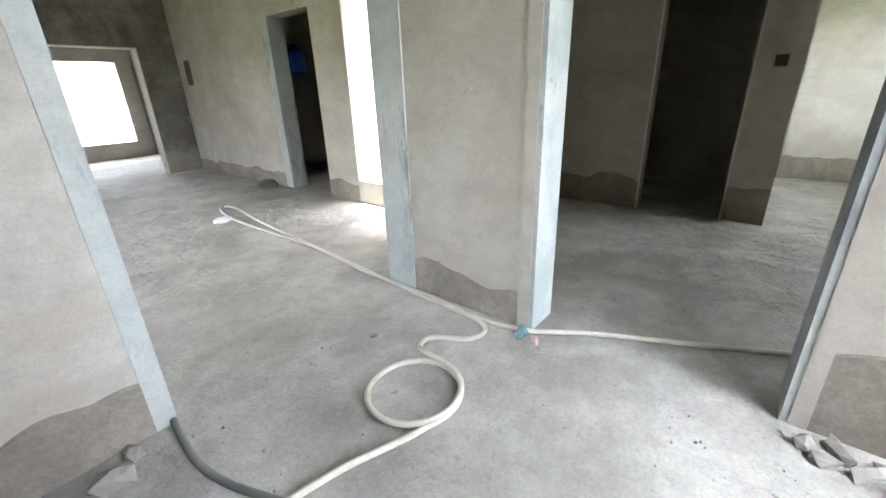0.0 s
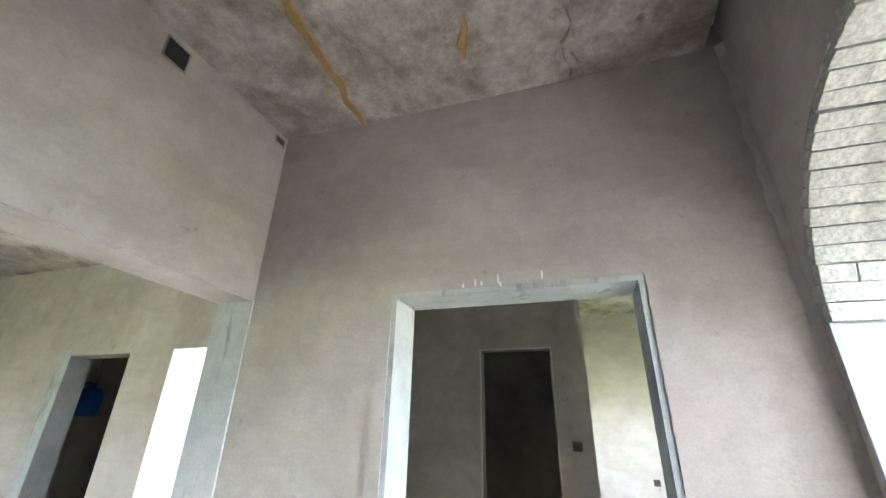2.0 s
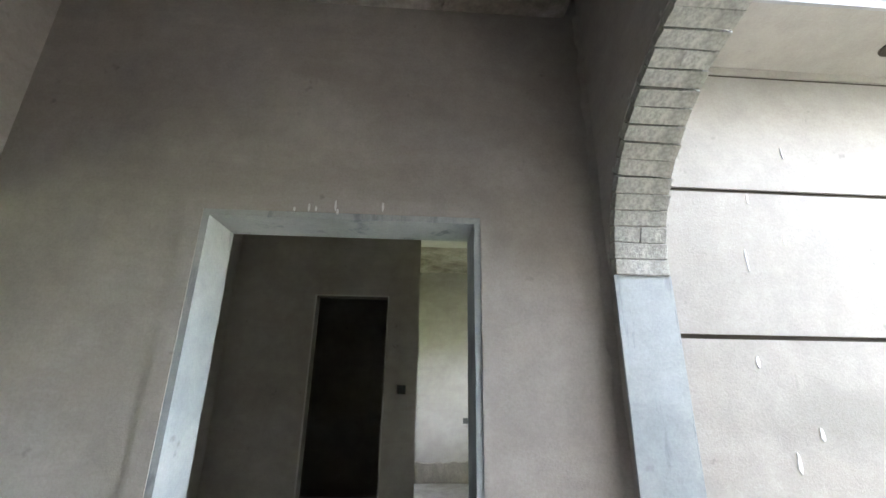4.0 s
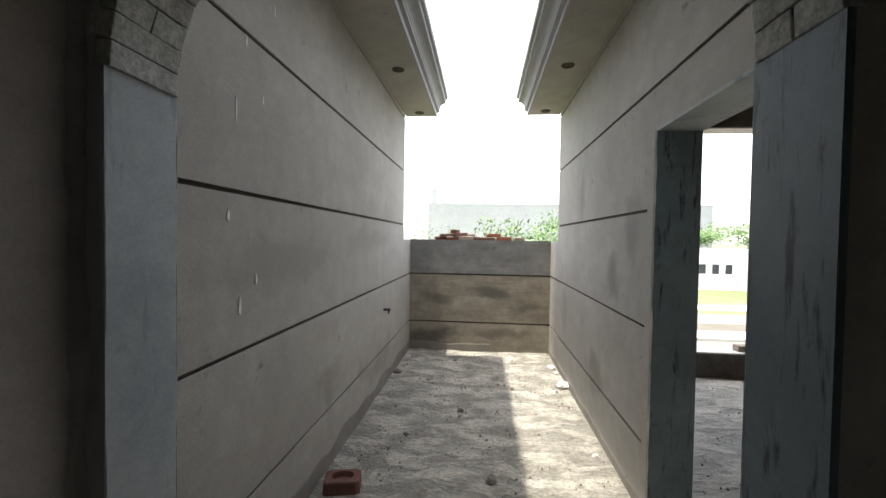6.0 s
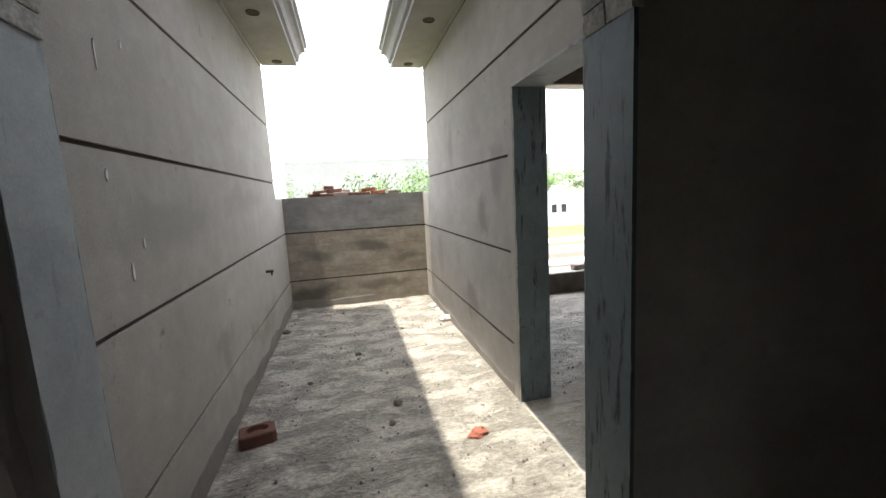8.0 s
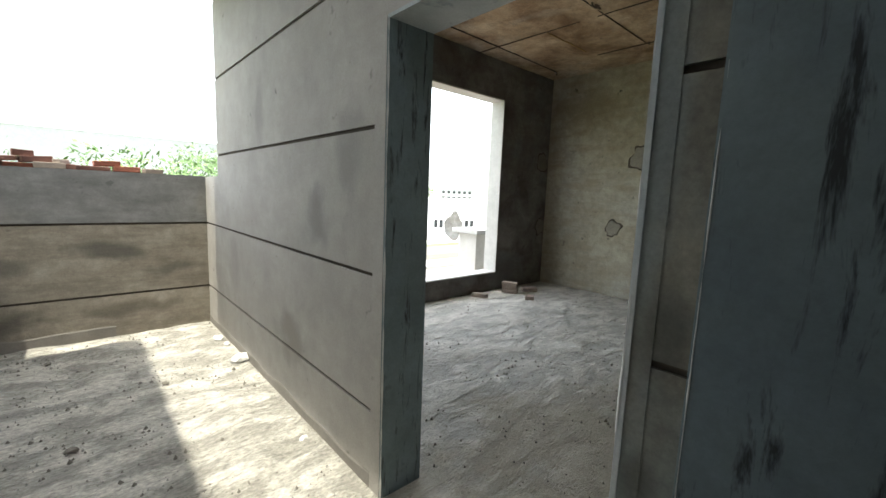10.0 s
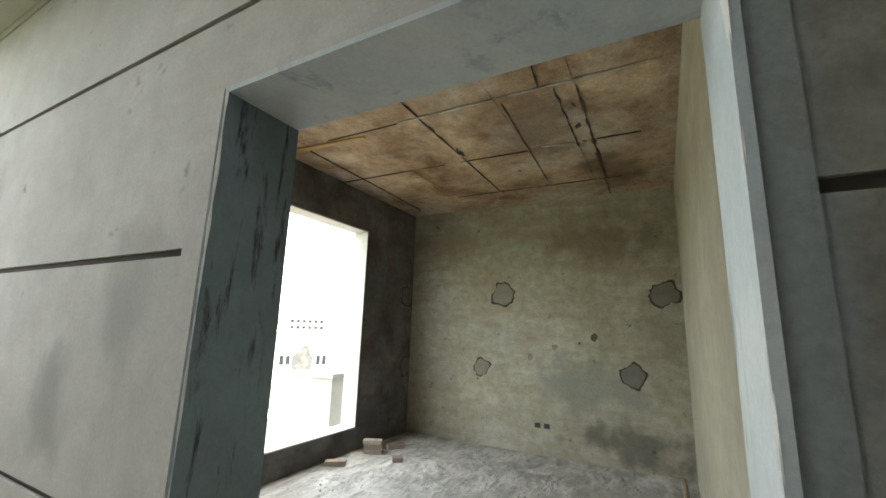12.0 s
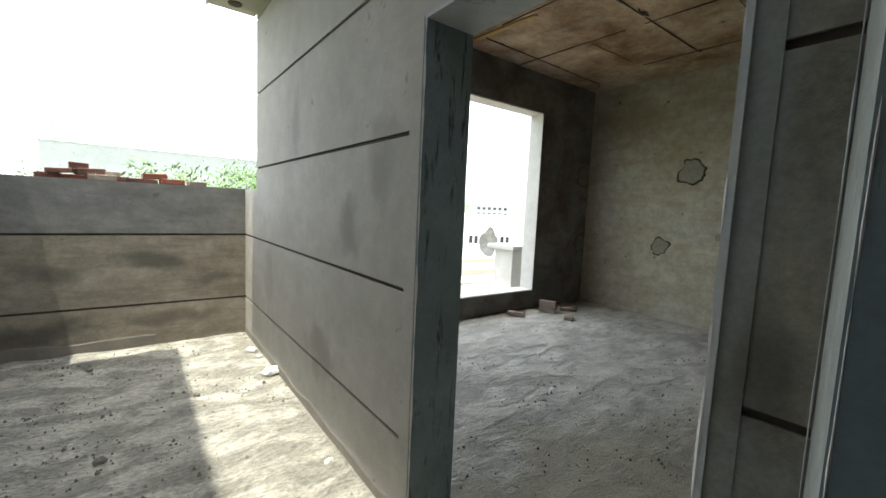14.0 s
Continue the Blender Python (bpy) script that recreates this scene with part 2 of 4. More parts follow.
WHITE_WALL = mat("white_paint", (0.80, 0.80, 0.79), (0.70, 0.70, 0.69), 0.8, 0.5, 30, 0.05)
PALE = mat("pale_cement", (0.62, 0.61, 0.59), (0.52, 0.51, 0.49), 0.85, 1.5, 60, 0.12)
HOSE = plain("pale_hose", (0.56, 0.53, 0.47), 0.5)
HOSE_DARK = plain("grey_hose", (0.16, 0.17, 0.16), 0.5)
PVC = plain("white_plastic", (0.80, 0.81, 0.84), 0.35, 0.05)
WOOD = mat("weathered_wood", (0.30, 0.235, 0.175), (0.19, 0.145, 0.10), 0.85, 5, 90, 0.4, stretch=(5, 5, 0.6))
YELLOW_WOOD = mat("yellow_board", (0.50, 0.34, 0.13), (0.32, 0.20, 0.07), 0.85, 6, 80, 0.3, stretch=(4, 0.8, 4))
BLACK = plain("dark_plastic", (0.025, 0.025, 0.025), 0.5)
BLUE = plain("blue_plastic", (0.01, 0.16, 0.62), 0.35, 0.1)
RAG = plain("teal_cloth", (0.22, 0.36, 0.40), 0.95)
RAG_PINK = plain("pink_cloth", (0.55, 0.42, 0.40), 0.95)
STONE = plain("grey_rubble", (0.36, 0.345, 0.32), 0.95, 0.35, bump=0.4)
GROUND = mat("dry_grass", (0.16, 0.19, 0.075), (0.10, 0.13, 0.045), 0.95, 0.35, 12, 0.3, tint=(0.25, 0.22, 0.13), mott=0.7, grit=0.8)
PAVING = mat("pink_paving", (0.19, 0.158, 0.142), (0.15, 0.127, 0.115), 0.9, 0.8, 20, 0.2)
SOIL = mat("brown_soil", (0.13, 0.115, 0.09), (0.08, 0.07, 0.055), 0.95, 0.9, 20, 0.3)
LEAF = mat("leaf_green", (0.10, 0.19, 0.035), (0.05, 0.11, 0.02), 0.6, 2.0, 20, 0.0)
BARK = plain("bark", (0.12, 0.09, 0.06), 0.9)
FAR_GREY = mat("far_concrete", (0.42, 0.425, 0.43), (0.36, 0.365, 0.37), 0.9, 0.3, 6, 0.0)
WINDOW_DARK = plain("dark_opening", (0.03, 0.033, 0.038), 0.3)


# ---- builders ----
def box(bm, x0, x1, y0, y1, z0, z1):
    v = [bm.verts.new((x, y, z)) for z in (z0, z1) for y in (y0, y1) for x in (x0, x1)]
    for f in ((0, 2, 3, 1), (4, 5, 7, 6), (0, 1, 5, 4), (2, 6, 7, 3), (0, 4, 6, 2), (1, 3, 7, 5)):
        bm.faces.new([v[i] for i in f])
    return v


def boxes(*rows):
    bm = bmesh.new()
    for r in rows:
        box(bm, *r)
    return bm


def worn_box(x0, x1, y0, y1, z0, z1, w=0.006, seed=0, wob=0.0):
    bm = boxes((x0, x1, y0, y1, z0, z1))
    bmesh.ops.bevel(bm, geom=bm.edges[:], offset=w, segments=2, affect='EDGES', profile=0.6)
    if wob:
        for v in bm.verts:
            v.co += noise.noise_vector(v.co * 14 + Vector((seed * 3.7, seed, 0))) * wob
    return bm


def mesh_of(bm, name, material, smooth=False):
    bmesh.ops.recalc_face_normals(bm, faces=bm.faces[:])
    me = bpy.data.meshes.new(name)
    bm.to_mesh(me)
    bm.free()
    me.materials.append(material)
    if smooth:
        for p in me.polygons:
            p.use_smooth = True
    return me


def part(name, bm, material, parent, label="", smooth=False):
    ob = new(name, mesh_of(bm, name, material, smooth))
    ob.parent = parent
    if label:
        tagged(ob, label)
    return ob


def structure(name, bm, material, label, category="wall"):
    return tagged(new(name, mesh_of(bm, name, material)), label, category, kind="structure")


def thing(name, bm, material, label, category, group="", m=None, smooth=False):
    ob = new(name, mesh_of(bm, name, material, smooth))
    if m is not None:
        ob.matrix_basis = m
    return tagged(ob, label, category, group)


def holder(name, label, category, m=None, group=""):
    ob = new(name)
    if m is not None:
        ob.matrix_basis = m
    return tagged(ob, label, category, group)


def tube(points, r, name, material, cyc=False, taper=None):
    """A round hose or rod through the points, as a mesh."""
    c = bpy.data.curves.new(name, 'CURVE')
    c.dimensions, c.bevel_depth, c.bevel_resolution, c.resolution_u = '3D', r, 3, 8
    c.use_fill_caps = True
    s = c.splines.new('NURBS')
    s.points.add(len(points) - 1)
    for p, q in zip(s.points, points):
        p.co = (*q, 1)
    if taper:
        for i, p in enumerate(s.points):
            p.radius = taper[i % len(taper)]
    s.use_endpoint_u, s.order_u, s.use_cyclic_u = True, 4, cyc
    tmp = bpy.data.objects.new(name, c)
    me = bpy.data.meshes.new_from_object(tmp)
    bpy.data.objects.remove(tmp)
    me.materials.clear()
    me.materials.append(material)
    for p in me.polygons:
        p.use_smooth = True
    return me


def lathe(profile, seg=28):
    bm = bmesh.new()
    rings = []
    for r, z in profile:
        rings.append([bm.verts.new((r * math.cos(2 * math.pi * i / seg), r * math.sin(2 * math.pi * i / seg), z)) for i in range(seg)])
    for a, b in zip(rings, rings[1:]):
        for i in range(seg):
            bm.faces.new((a[i], a[(i + 1) % seg], b[(i + 1) % seg], b[i]))
    return bm


def rough_sheet(x0, x1, y0, y1, step, amp, thick, sweep=0.0):
    """A floor slab with an uneven top; sweep: height of trowel arcs."""
    nx, ny = max(2, int((x1 - x0) / step)), max(2, int((y1 - y0) / step))
    bm = bmesh.new()
    top = []
    for j in range(ny + 1):
        row = []
        for i in range(nx + 1):
            x, y = x0 + (x1 - x0) * i / nx, y0 + (y1 - y0) * j / ny
            edge = i in (0, nx) or j in (0, ny)
            z = 0 if edge else amp * noise.fractal(Vector((x * 2.2, y * 2.2, 3)), 1.0, 2.0, 4)
            if sweep and not edge:
                q = noise.noise_vector(Vector((x * 0.9, y * 0.9, 7)))
                z += sweep * max(0, math.sin((y * 7 + x * 2.5 + 5 * q.x + 4 * math.sin(x * 2.3 + q.y * 4)))) ** 2 * (0.5 + q.z)
            row.append(bm.verts.new((x, y, z)))
        top.append(row)
    for a, b in zip(top, top[1:]):
        for i in range(nx):
            bm.faces.new((a[i], a[i + 1], b[i + 1], b[i]))
    box(bm, x0, x1, y0, y1, -thick, -0.03)
    return bm


def uneven_strip(p, q, out, h, seed, thick=0.006):
    """A coat along the foot of a wall from p to q, with a wavering top edge."""
    p, q, out = Vector((*p, 0)), Vector((*q, 0)), Vector((*out, 0)) * thick
    n = max(4, int((q - p).length / 0.05))
    bm = bmesh.new()
    rows = []
    for i in range(n + 1):
        a = p.lerp(q, i / n)
        z = h * (1 + 0.35 * noise.fractal(Vector((i * 0.13, seed, 0)), 1.0, 2.0, 3))
        rows.append([bm.verts.new(a + Vector((0, 0, -0.02))), bm.verts.new(a + out + Vector((0, 0, -0.02))), bm.verts.new(a + out + Vector((0, 0, z - 0.012))), bm.verts.new(a + Vector((0, 0, z)))])
    for a, b in zip(rows, rows[1:]):
        for i in range(3):
            bm.faces.new((a[i], b[i], b[i + 1], a[i + 1]))
    return bm


def blob(r, seed, squash=(1, 1, 0.7), rough=0.35, sub=2):
    bm = bmesh.new()
    bmesh.ops.create_icosphere(bm, subdivisions=sub, radius=r)
    for v in bm.verts:
        v.co += v.co * rough * noise.noise(v.co.normalized() * 1.7 + Vector((seed * 5.1, seed, 0)))
        v.co = Vector((v.co.x * squash[0], v.co.y * squash[1], max(v.co.z, -0.6 * r) * squash[2]))
    return bm


def patch_disc(r, seed, thick, n=26, jag=0.3):
    """An uneven round pat of mortar in the xz plane, facing -y, thick metres proud."""
    bm = bmesh.new()
    ring, back = [], []
    for i in range(n):
        a = 2 * math.pi * i / n
        k = r * (1 + jag * noise.fractal(Vector((math.cos(a) * 1.2, math.sin(a) * 1.2, seed)), 1.0, 2.0, 3))
        ring.append(bm.verts.new((0.94 * k * math.cos(a), -thick, 0.94 * k * math.sin(a))))
        back.append(bm.verts.new((k * math.cos(a), 0.002, k * math.sin(a))))
    bm.faces.new(ring)
    for i in range(n):
        j = (i + 1) % n
        bm.faces.new((ring[i], back[i], back[j], ring[j]))
    return bm


# ---- plan ----
XL, XR = -1.43, 0.49          # passage walls
YN0, YN1, SKEW = 0.835, 1.068, -0.09   # arch wall, slightly out of square
YF = 5.595                    # garden wall at the passage's end
YE = 5.09                     # where the house walls end
H = 3.36                      # ceiling
TOP = 3.62
AX0, AX1, SPR, RISE = -1.365, 0.195, 1.95, 0.68
GROOVES = (0.398, 1.06, 1.72, 2.39, 3.05)
BX1, BY0, BY1 = 5.48, 1.11, 4.88
OB0, OB1, OBH = 1.215, 2.295, 2.15

# ---- ground and floors ----
gb = bmesh.new()
bmesh.ops.create_grid(gb, x_segments=60, y_segments=60, size=900)
for v in gb.verts:
    v.co.z = -0.45
structure("ground", gb, GROUND, "dry ground with patches of grass", "ground")
structure("pavement", boxes((XR + 0.3, 60, 5.2, 8.62, -0.46, -0.43)), PAVING, "pale pinkish paving before the room's window", "pavement")
structure("road", boxes((XR + 0.3, 60, 9.4, 10.5, -0.46, -0.437)), SOIL, "brown earth strip along the road", "road")
structure("road", boxes((XR + 0.3, 60, 10.5, 12.0, -0.46, -0.434)), PAVING, "pinkish paved road before the plot", "road")
structure("pavement", boxes((XR + 0.3, 60, 12.7, 13.8, -0.46, -0.434)), PALE, "pale path through the grass", "pavement")
structure("floor_hall", rough_sheet(-9.2, 2.4, -14.0, 0.975, 0.09, 0.006, 0.45), FLOOR, "dusty grey concrete floor of the hall", "floor")
structure("floor_passage", rough_sheet(XL - 0.05, XR, 0.975, YF + 0.1, 0.025, 0.022, 0.45, 0.022), ROUGH_FLOOR, "rough sandy concrete floor of the passage", "floor")
structure("floor_room", rough_sheet(XR, BX1 + 0.1, 0.975, BY1 + 0.1, 0.03, 0.011, 0.45, 0.014), ROOM_FLOOR, "trowel-marked concrete floor of the room", "floor")


# ---- passage walls with pressed grooves ----
def grooved(name, x_face, side, y0, y1, y_low, holes, label):
    """A plastered wall along y whose face is split into bands by grooves; side: +1 faces +x. holes: (y0, y1, top) openings."""
    back = x_face - side * 0.012
    deep = x_face - side * 0.23
    a, b = min(back, deep), max(back, deep)
    rows = []
    if holes:
        h0, h1, ht = holes
        rows += [(a, b, y0, h0, 0, TOP), (a, b, h1, y1, 0, TOP), (a, b, h0, h1, ht, TOP)]
    else:
        rows += [(a, b, y0, y1, 0, TOP)]
    rows += [(a, b, y1, y_low, 0, 1.53)]
    wall = structure(name, boxes(*rows), JOINT, label)
    fa, fb = min(back, x_face), max(back, x_face)
    zs = [0.0] + list(GROOVES) + [3.3]
    half = 0.010
    for i, (z0, z1) in enumerate(zip(zs, zs[1:])):
        z0, z1 = z0 + (half if i else 0), z1 - (half if i < len(zs) - 2 else 0)
        spans = [(y0, y_low if z1 < 1.2 else y1)]
        if holes and z0 < holes[2]:
            spans = [(y0, holes[0] - 0.0), (holes[1], spans[0][1])]
        for s0, s1 in spans:
            if holes and z0 < holes[2] < z1:
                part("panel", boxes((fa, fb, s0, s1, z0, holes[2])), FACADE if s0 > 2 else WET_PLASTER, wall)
            else:
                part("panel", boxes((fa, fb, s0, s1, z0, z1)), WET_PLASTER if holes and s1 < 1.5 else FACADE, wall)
        if holes and z0 < holes[2] < z1:
            part("panel", boxes((fa, fb, y0, y1, holes[2], z1)), FACADE, wall)
        if not z1 < 1.2 and z0 < 1.53:
            part("panel", boxes((fa, fb, y1, y_low, z0, 1.53)), FACADE, wall)
    return wall


left_wall = grooved("wall_passage_left", XL, 1, 1.135, YE, YF, None, "grey plastered outer wall with level grooves")
right_wall = grooved("wall_passage_right", XR, -1, 1.06, YE, YF, (OB0, OB1, OBH), "grey plastered outer wall with grooves and a doorway")
garden = structure("wall_garden", boxes((XL - 0.23, XR + 0.23, YF + 0.012, YF + 0.20, -0.45, 1.53)), JOINT, "low damp-stained plastered wall closing the passage")
for z0, z1 in ((0, GROOVES[0] - 0.01), (GROOVES[0] + 0.01, GROOVES[1] - 0.01), (GROOVES[1] + 0.01, 1.534)):
    part("panel", boxes((XL, XR, YF, YF + 0.012, z0, z1)), GARDEN_TOP if z0 > 1 else GARDEN_WALL, garden)

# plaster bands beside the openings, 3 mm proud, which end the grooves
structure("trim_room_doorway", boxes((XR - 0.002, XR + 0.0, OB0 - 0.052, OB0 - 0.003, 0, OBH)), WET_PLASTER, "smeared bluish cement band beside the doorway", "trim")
structure("trim_room_doorway", boxes((XR - 0.004, XR + 0.0, OB1 + 0.003, OB1 + 0.085, 0, OBH)), FACADE, "smooth plaster edge round the doorway", "trim")
structure("jamb_room_doorway", boxes((XR - 0.002, XR + 0.232, OB1 - 0.012, OB1 + 0.003, 0, OBH - 0.012)), CEMENT_DARK, "dark bluish cement jamb with black streaks", "trim")


def ragged_bead(x, y, z0, z1, r, seed):
    """An upright plaster edge that wavers and is chipped away in places."""
    bm = bmesh.new()
    rows = []
    n = int((z1 - z0) / 0.02)
    for i in range(n + 1):
        z = z0 + (z1 - z0) * i / n
        k = r * max(0.15, 0.8 + 1.1 * noise.fractal(Vector((z * 6.0, seed * 1.7, 4)), 0.8, 2.0, 4))
        dx, dy = (0.5 * r * noise.noise(Vector((z * 3.0, seed, q))) for q in (1, 6))
        rows.append([bm.verts.new((x + dx + k * a, y + dy + k * b, z)) for a, b in ((1, 0), (0, 1), (-1, 0), (0, -1))])
    for a, b in zip(rows, rows[1:]):
        for i in range(4):
            bm.faces.new((a[i], a[(i + 1) % 4], b[(i + 1) % 4], b[i]))
    return bm


for k, (y, r) in enumerate(((OB0 + 0.010, 0.005), (OB1 - 0.010, 0.0045))):
    structure("trim_plaster_edge", ragged_bead(XR - 0.002, y, 0, OBH - 0.015, r, k + 2), PALE, "chipped pale plaster edge of the doorway", "trim")
structure("trim_plaster_edge", ragged_bead(XR - 0.001, 1.068, 0, 3.1, 0.0015, 7), CEMENT, "rough plaster edge beside the arch", "trim")
structure("jamb_room_doorway", boxes((XR - 0.006, XR + 0.232, OB0 - 0.003, OB0 + 0.012, 0, OBH - 0.012), (XR - 0.002, XR + 0.232, OB0, OB1, OBH - 0.012, OBH + 0.003)), CEMENT, "bluish cement jamb and lintel of the doorway", "trim")

# ---- the arch wall ----
ac, ar = (AX0 + AX1) / 2, (AX1 - AX0) / 2
ARCH_R = ar + 0.02
bm = boxes((XL - 0.2, AX0, YN0, YN1, 0, SPR), (AX1, 2.4, YN0, YN1, 0, SPR), (XL - 0.2, ac - ARCH_R, YN0, YN1, SPR, TOP), (ac + ARCH_R, 2.4, YN0, YN1, SPR, TOP))
N = 40
for i in range(N):
    a0, a1 = math.pi * (1 - i / N), math.pi * (1 - (i + 1) / N)
    p = [(ac + ARCH_R * math.cos(a), SPR + (RISE + 0.02) * math.sin(a)) for a in (a0, a1)]
    vs = [bm.verts.new((x, y, z)) for y in (YN0, YN1) for x, z in (p[0], p[1], (p[1][0], TOP), (p[0][0], TOP))]
    bm.faces.new(vs[0:4])
    bm.faces.new(vs[4:8])
    bm.faces.new((vs[0], vs[1], vs[5], vs[4]))
    bm.faces.new((vs[2], vs[3], vs[7], vs[6]))


def skewed(bm):
    for v in bm.verts:
        v.co.y += SKEW * (v.co.x - ac)
    return bm


bmesh.ops.remove_doubles(bm, verts=bm.verts[:], dist=0.0001)
arch_wall = structure("wall_arch", skewed(bm), PLASTER, "plastered wall with a tall round arch of bare brick")
part("jamb_lining", skewed(boxes((AX0 - 0.002, AX0 + 0.012, YN0 - 0.002, YN1 + 0.004, 0, SPR))), CEMENT, arch_wall, "smooth bluish cement jamb")
# right jamb: its shade comes from the darker cement colour
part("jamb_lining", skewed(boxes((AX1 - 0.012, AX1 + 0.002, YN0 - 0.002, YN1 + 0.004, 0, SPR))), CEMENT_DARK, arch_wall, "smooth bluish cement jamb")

for k, y in enumerate((YN0, YN1)):
    part("edge_bead", skewed(ragged_bead(AX1 - 0.010, y, 0, SPR, 0.0022, 11 + k)), PALE, arch_wall, "chipped pale plaster edge")
    part("edge_bead", skewed(ragged_bead(AX0 + 0.010, y, 0, SPR, 0.003, 14 + k)), CEMENT, arch_wall, "chipped bluish plaster edge")
bm = bmesh.new()
foot = [(AX1 + 0.002, 0.995), (XR + 0.02, 1.068), (XR + 0.23, 1.068), (XR + 0.23, 0.86), (AX1 + 0.002, 0.86)]
lo, hi = [bm.verts.new((x, y, 0)) for x, y in foot], [bm.verts.new((x, y, TOP)) for x, y in foot]
bm.faces.new(lo)
bm.faces.new(hi)
for i in range(5):
    bm.faces.new((lo[i], lo[(i + 1) % 5], hi[(i + 1) % 5], hi[i]))
part("splayed_return", bm, SPLAY, arch_wall, "stained cement return beside the arch")

# rough mortar left standing along the corner beside the arch
def ragged_ridge(x, y, z0, z1, w, d, seed):
    bm = bmesh.new()
    rows = []
    n = int((z1 - z0) / 0.035)
    for i in range(n + 1):
        z = z0 + (z1 - z0) * i / n
        k = 1 + 0.7 * noise.fractal(Vector((z * 4.3, seed, 1)), 1.0, 2.0, 4)
        e = 1 + 0.6 * noise.fractal(Vector((z * 9.1, seed, 9)), 1.0, 2.0, 4)
        rows.append([bm.verts.new((x - 0.004, y - d * e * 1.8, z)), bm.verts.new((x + 0.012 * k, y - d * e * 1.2, z)), bm.verts.new((x + w * k * 0.6, y - d * e * 0.7, z)), bm.verts.new((x + w * k, y + 0.01, z))])
    for a, b in zip(rows, rows[1:]):
        for i in range(3):
            bm.faces.new((a[i], b[i], b[i + 1], a[i + 1]))
    return bm


part("mortar_ridge", ragged_ridge(XL, YN0 + SKEW * (XL - ac), 0.0, H, 0.03, 0.018, 3), PLASTER, arch_wall, "rough ridge of mortar along the corner")

# ---- walls of the hall side ----
DX = -1.66
structure("wall_west", boxes((DX, XL, -1.66, -0.775, 0, TOP), (DX, XL, 0.355, 0.905, 0, TOP), (DX, XL, -0.775, 0.355, 2.19, TOP), (DX, XL, -1.90, -1.66, 0, 2.24)), PLASTER, "grey plastered wall with a wide doorway")
structure("jamb_wide_doorway", boxes((DX - 0.004, XL + 0.004, -0.79, -0.763, 0, 2.178), (DX - 0.004, XL + 0.004, 0.343, 0.37, 0, 2.178), (DX - 0.004, XL + 0.004, -0.79, 0.37, 2.178, 2.205)), CEMENT, "bluish cement lining of the wide doorway", "trim")
structure("trim_wide_doorway", boxes((XL, XL + 0.008, -0.86, -0.79, 0, 2.27), (XL, XL + 0.008, 0.37, 0.43, 0, 2.27), (XL, XL + 0.008, -0.79, 0.37, 2.205, 2.27)), PLASTER, "raised plaster band round the wide doorway", "trim")
structure("jamb_hall_opening", boxes((XL, XL + 0.012, -1.905, -1.655, 0, 2.235), (0.095, 0.11, -1.905, -1.655, 0, 2.235), (0.11, 0.175, -1.662, -1.654, 0, 2.235)), CEMENT, "bluish cement end of the wall below the beam", "trim")
structure("wall_south", boxes((0.11, 2.4, -1.90, -1.66, 0, TOP), (DX, 0.11, -1.90, -1.66, 2.24, TOP)), PLASTER, "plastered wall and deep beam over a wide opening")
structure("trim_beam", boxes((XL + 0.012, 0.095, -1.664, -1.655, 2.235, 2.33), (XL + 0.012, 0.095, -1.9, -1.664, 2.228, 2.24)), PLASTER, "smooth cement lower edge of the beam", "trim")
# the gap at y -5.2 to -4.1 is invented, out of view, to brighten the hall
structure("wall_east", boxes((2.4, 2.6, -14.2, -5.2, 0, TOP), (2.4, 2.6, -5.2, -4.1, 2.2, TOP), (2.4, 2.6, -4.1, 1.0, 0, TOP)), PLASTER, "grey plastered wall with an added unseen opening that lights the hall")
# hall: wall with a window and a door
HX = -2.8
structure("wall_hall_west", boxes((HX - 0.23, HX, -8.6, -5.40, 0, TOP), (HX - 0.23, HX, -5.40, -4.47, 2.24, TOP), (HX - 0.23, HX, -4.47, -3.87, 0, TOP), (HX - 0.23, HX, -3.87, -2.1, 0, 0.27), (HX - 0.23, HX, -3.87, -2.1, 2.27, TOP), (HX - 0.23, HX, -2.1, -1.9, 0, TOP)), PLASTER, "grey plastered hall wall with a window opening and a door opening")
structure("jamb_hall_door", boxes((HX - 0.234, HX + 0.004, -5.41, -5.385, 0, 2.24), (HX, HX + 0.006, -5.56, -5.40, 0, 2.30)), CEMENT, "bluish cement door jamb", "trim")
structure("window_2", boxes((HX - 0.234, HX + 0.003, -3.872, -3.86, 0.27, 2.27), (HX - 0.234, HX + 0.003, -3.86, -2.1, 0.262, 0.275), (HX - 0.234, HX + 0.003, -3.86, -2.1, 2.262, 2.273)), PALE, "pale plaster lining of the hall window opening", "window")
structure("wall_hall_link", boxes((HX, DX, -1.90, -1.70, 0, TOP)), PLASTER, "short plastered return wall")
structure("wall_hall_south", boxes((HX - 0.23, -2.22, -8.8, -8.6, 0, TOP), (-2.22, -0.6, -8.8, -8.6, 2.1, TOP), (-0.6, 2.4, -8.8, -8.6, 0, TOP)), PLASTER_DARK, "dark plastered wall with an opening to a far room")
structure("jamb_far_opening", boxes((-2.225, -2.205, -8.81, -8.59, 0, 2.1), (-2.22, -0.6, -8.81, -8.59, 2.085, 2.103)), PALE, "pale plaster edge of the far opening", "trim")
structure("wall_far_south", boxes((-3.3, -2.75, -12.2, -12.0, 0, TOP), (-2.75, -1.5, -12.2, -12.0, 0, 0.36), (-2.75, -1.5, -12.2, -12.0, 2.1, TOP), (-1.5, 2.4, -12.2, -12.0, 0, TOP)), PLASTER, "far wall with a bright window opening")
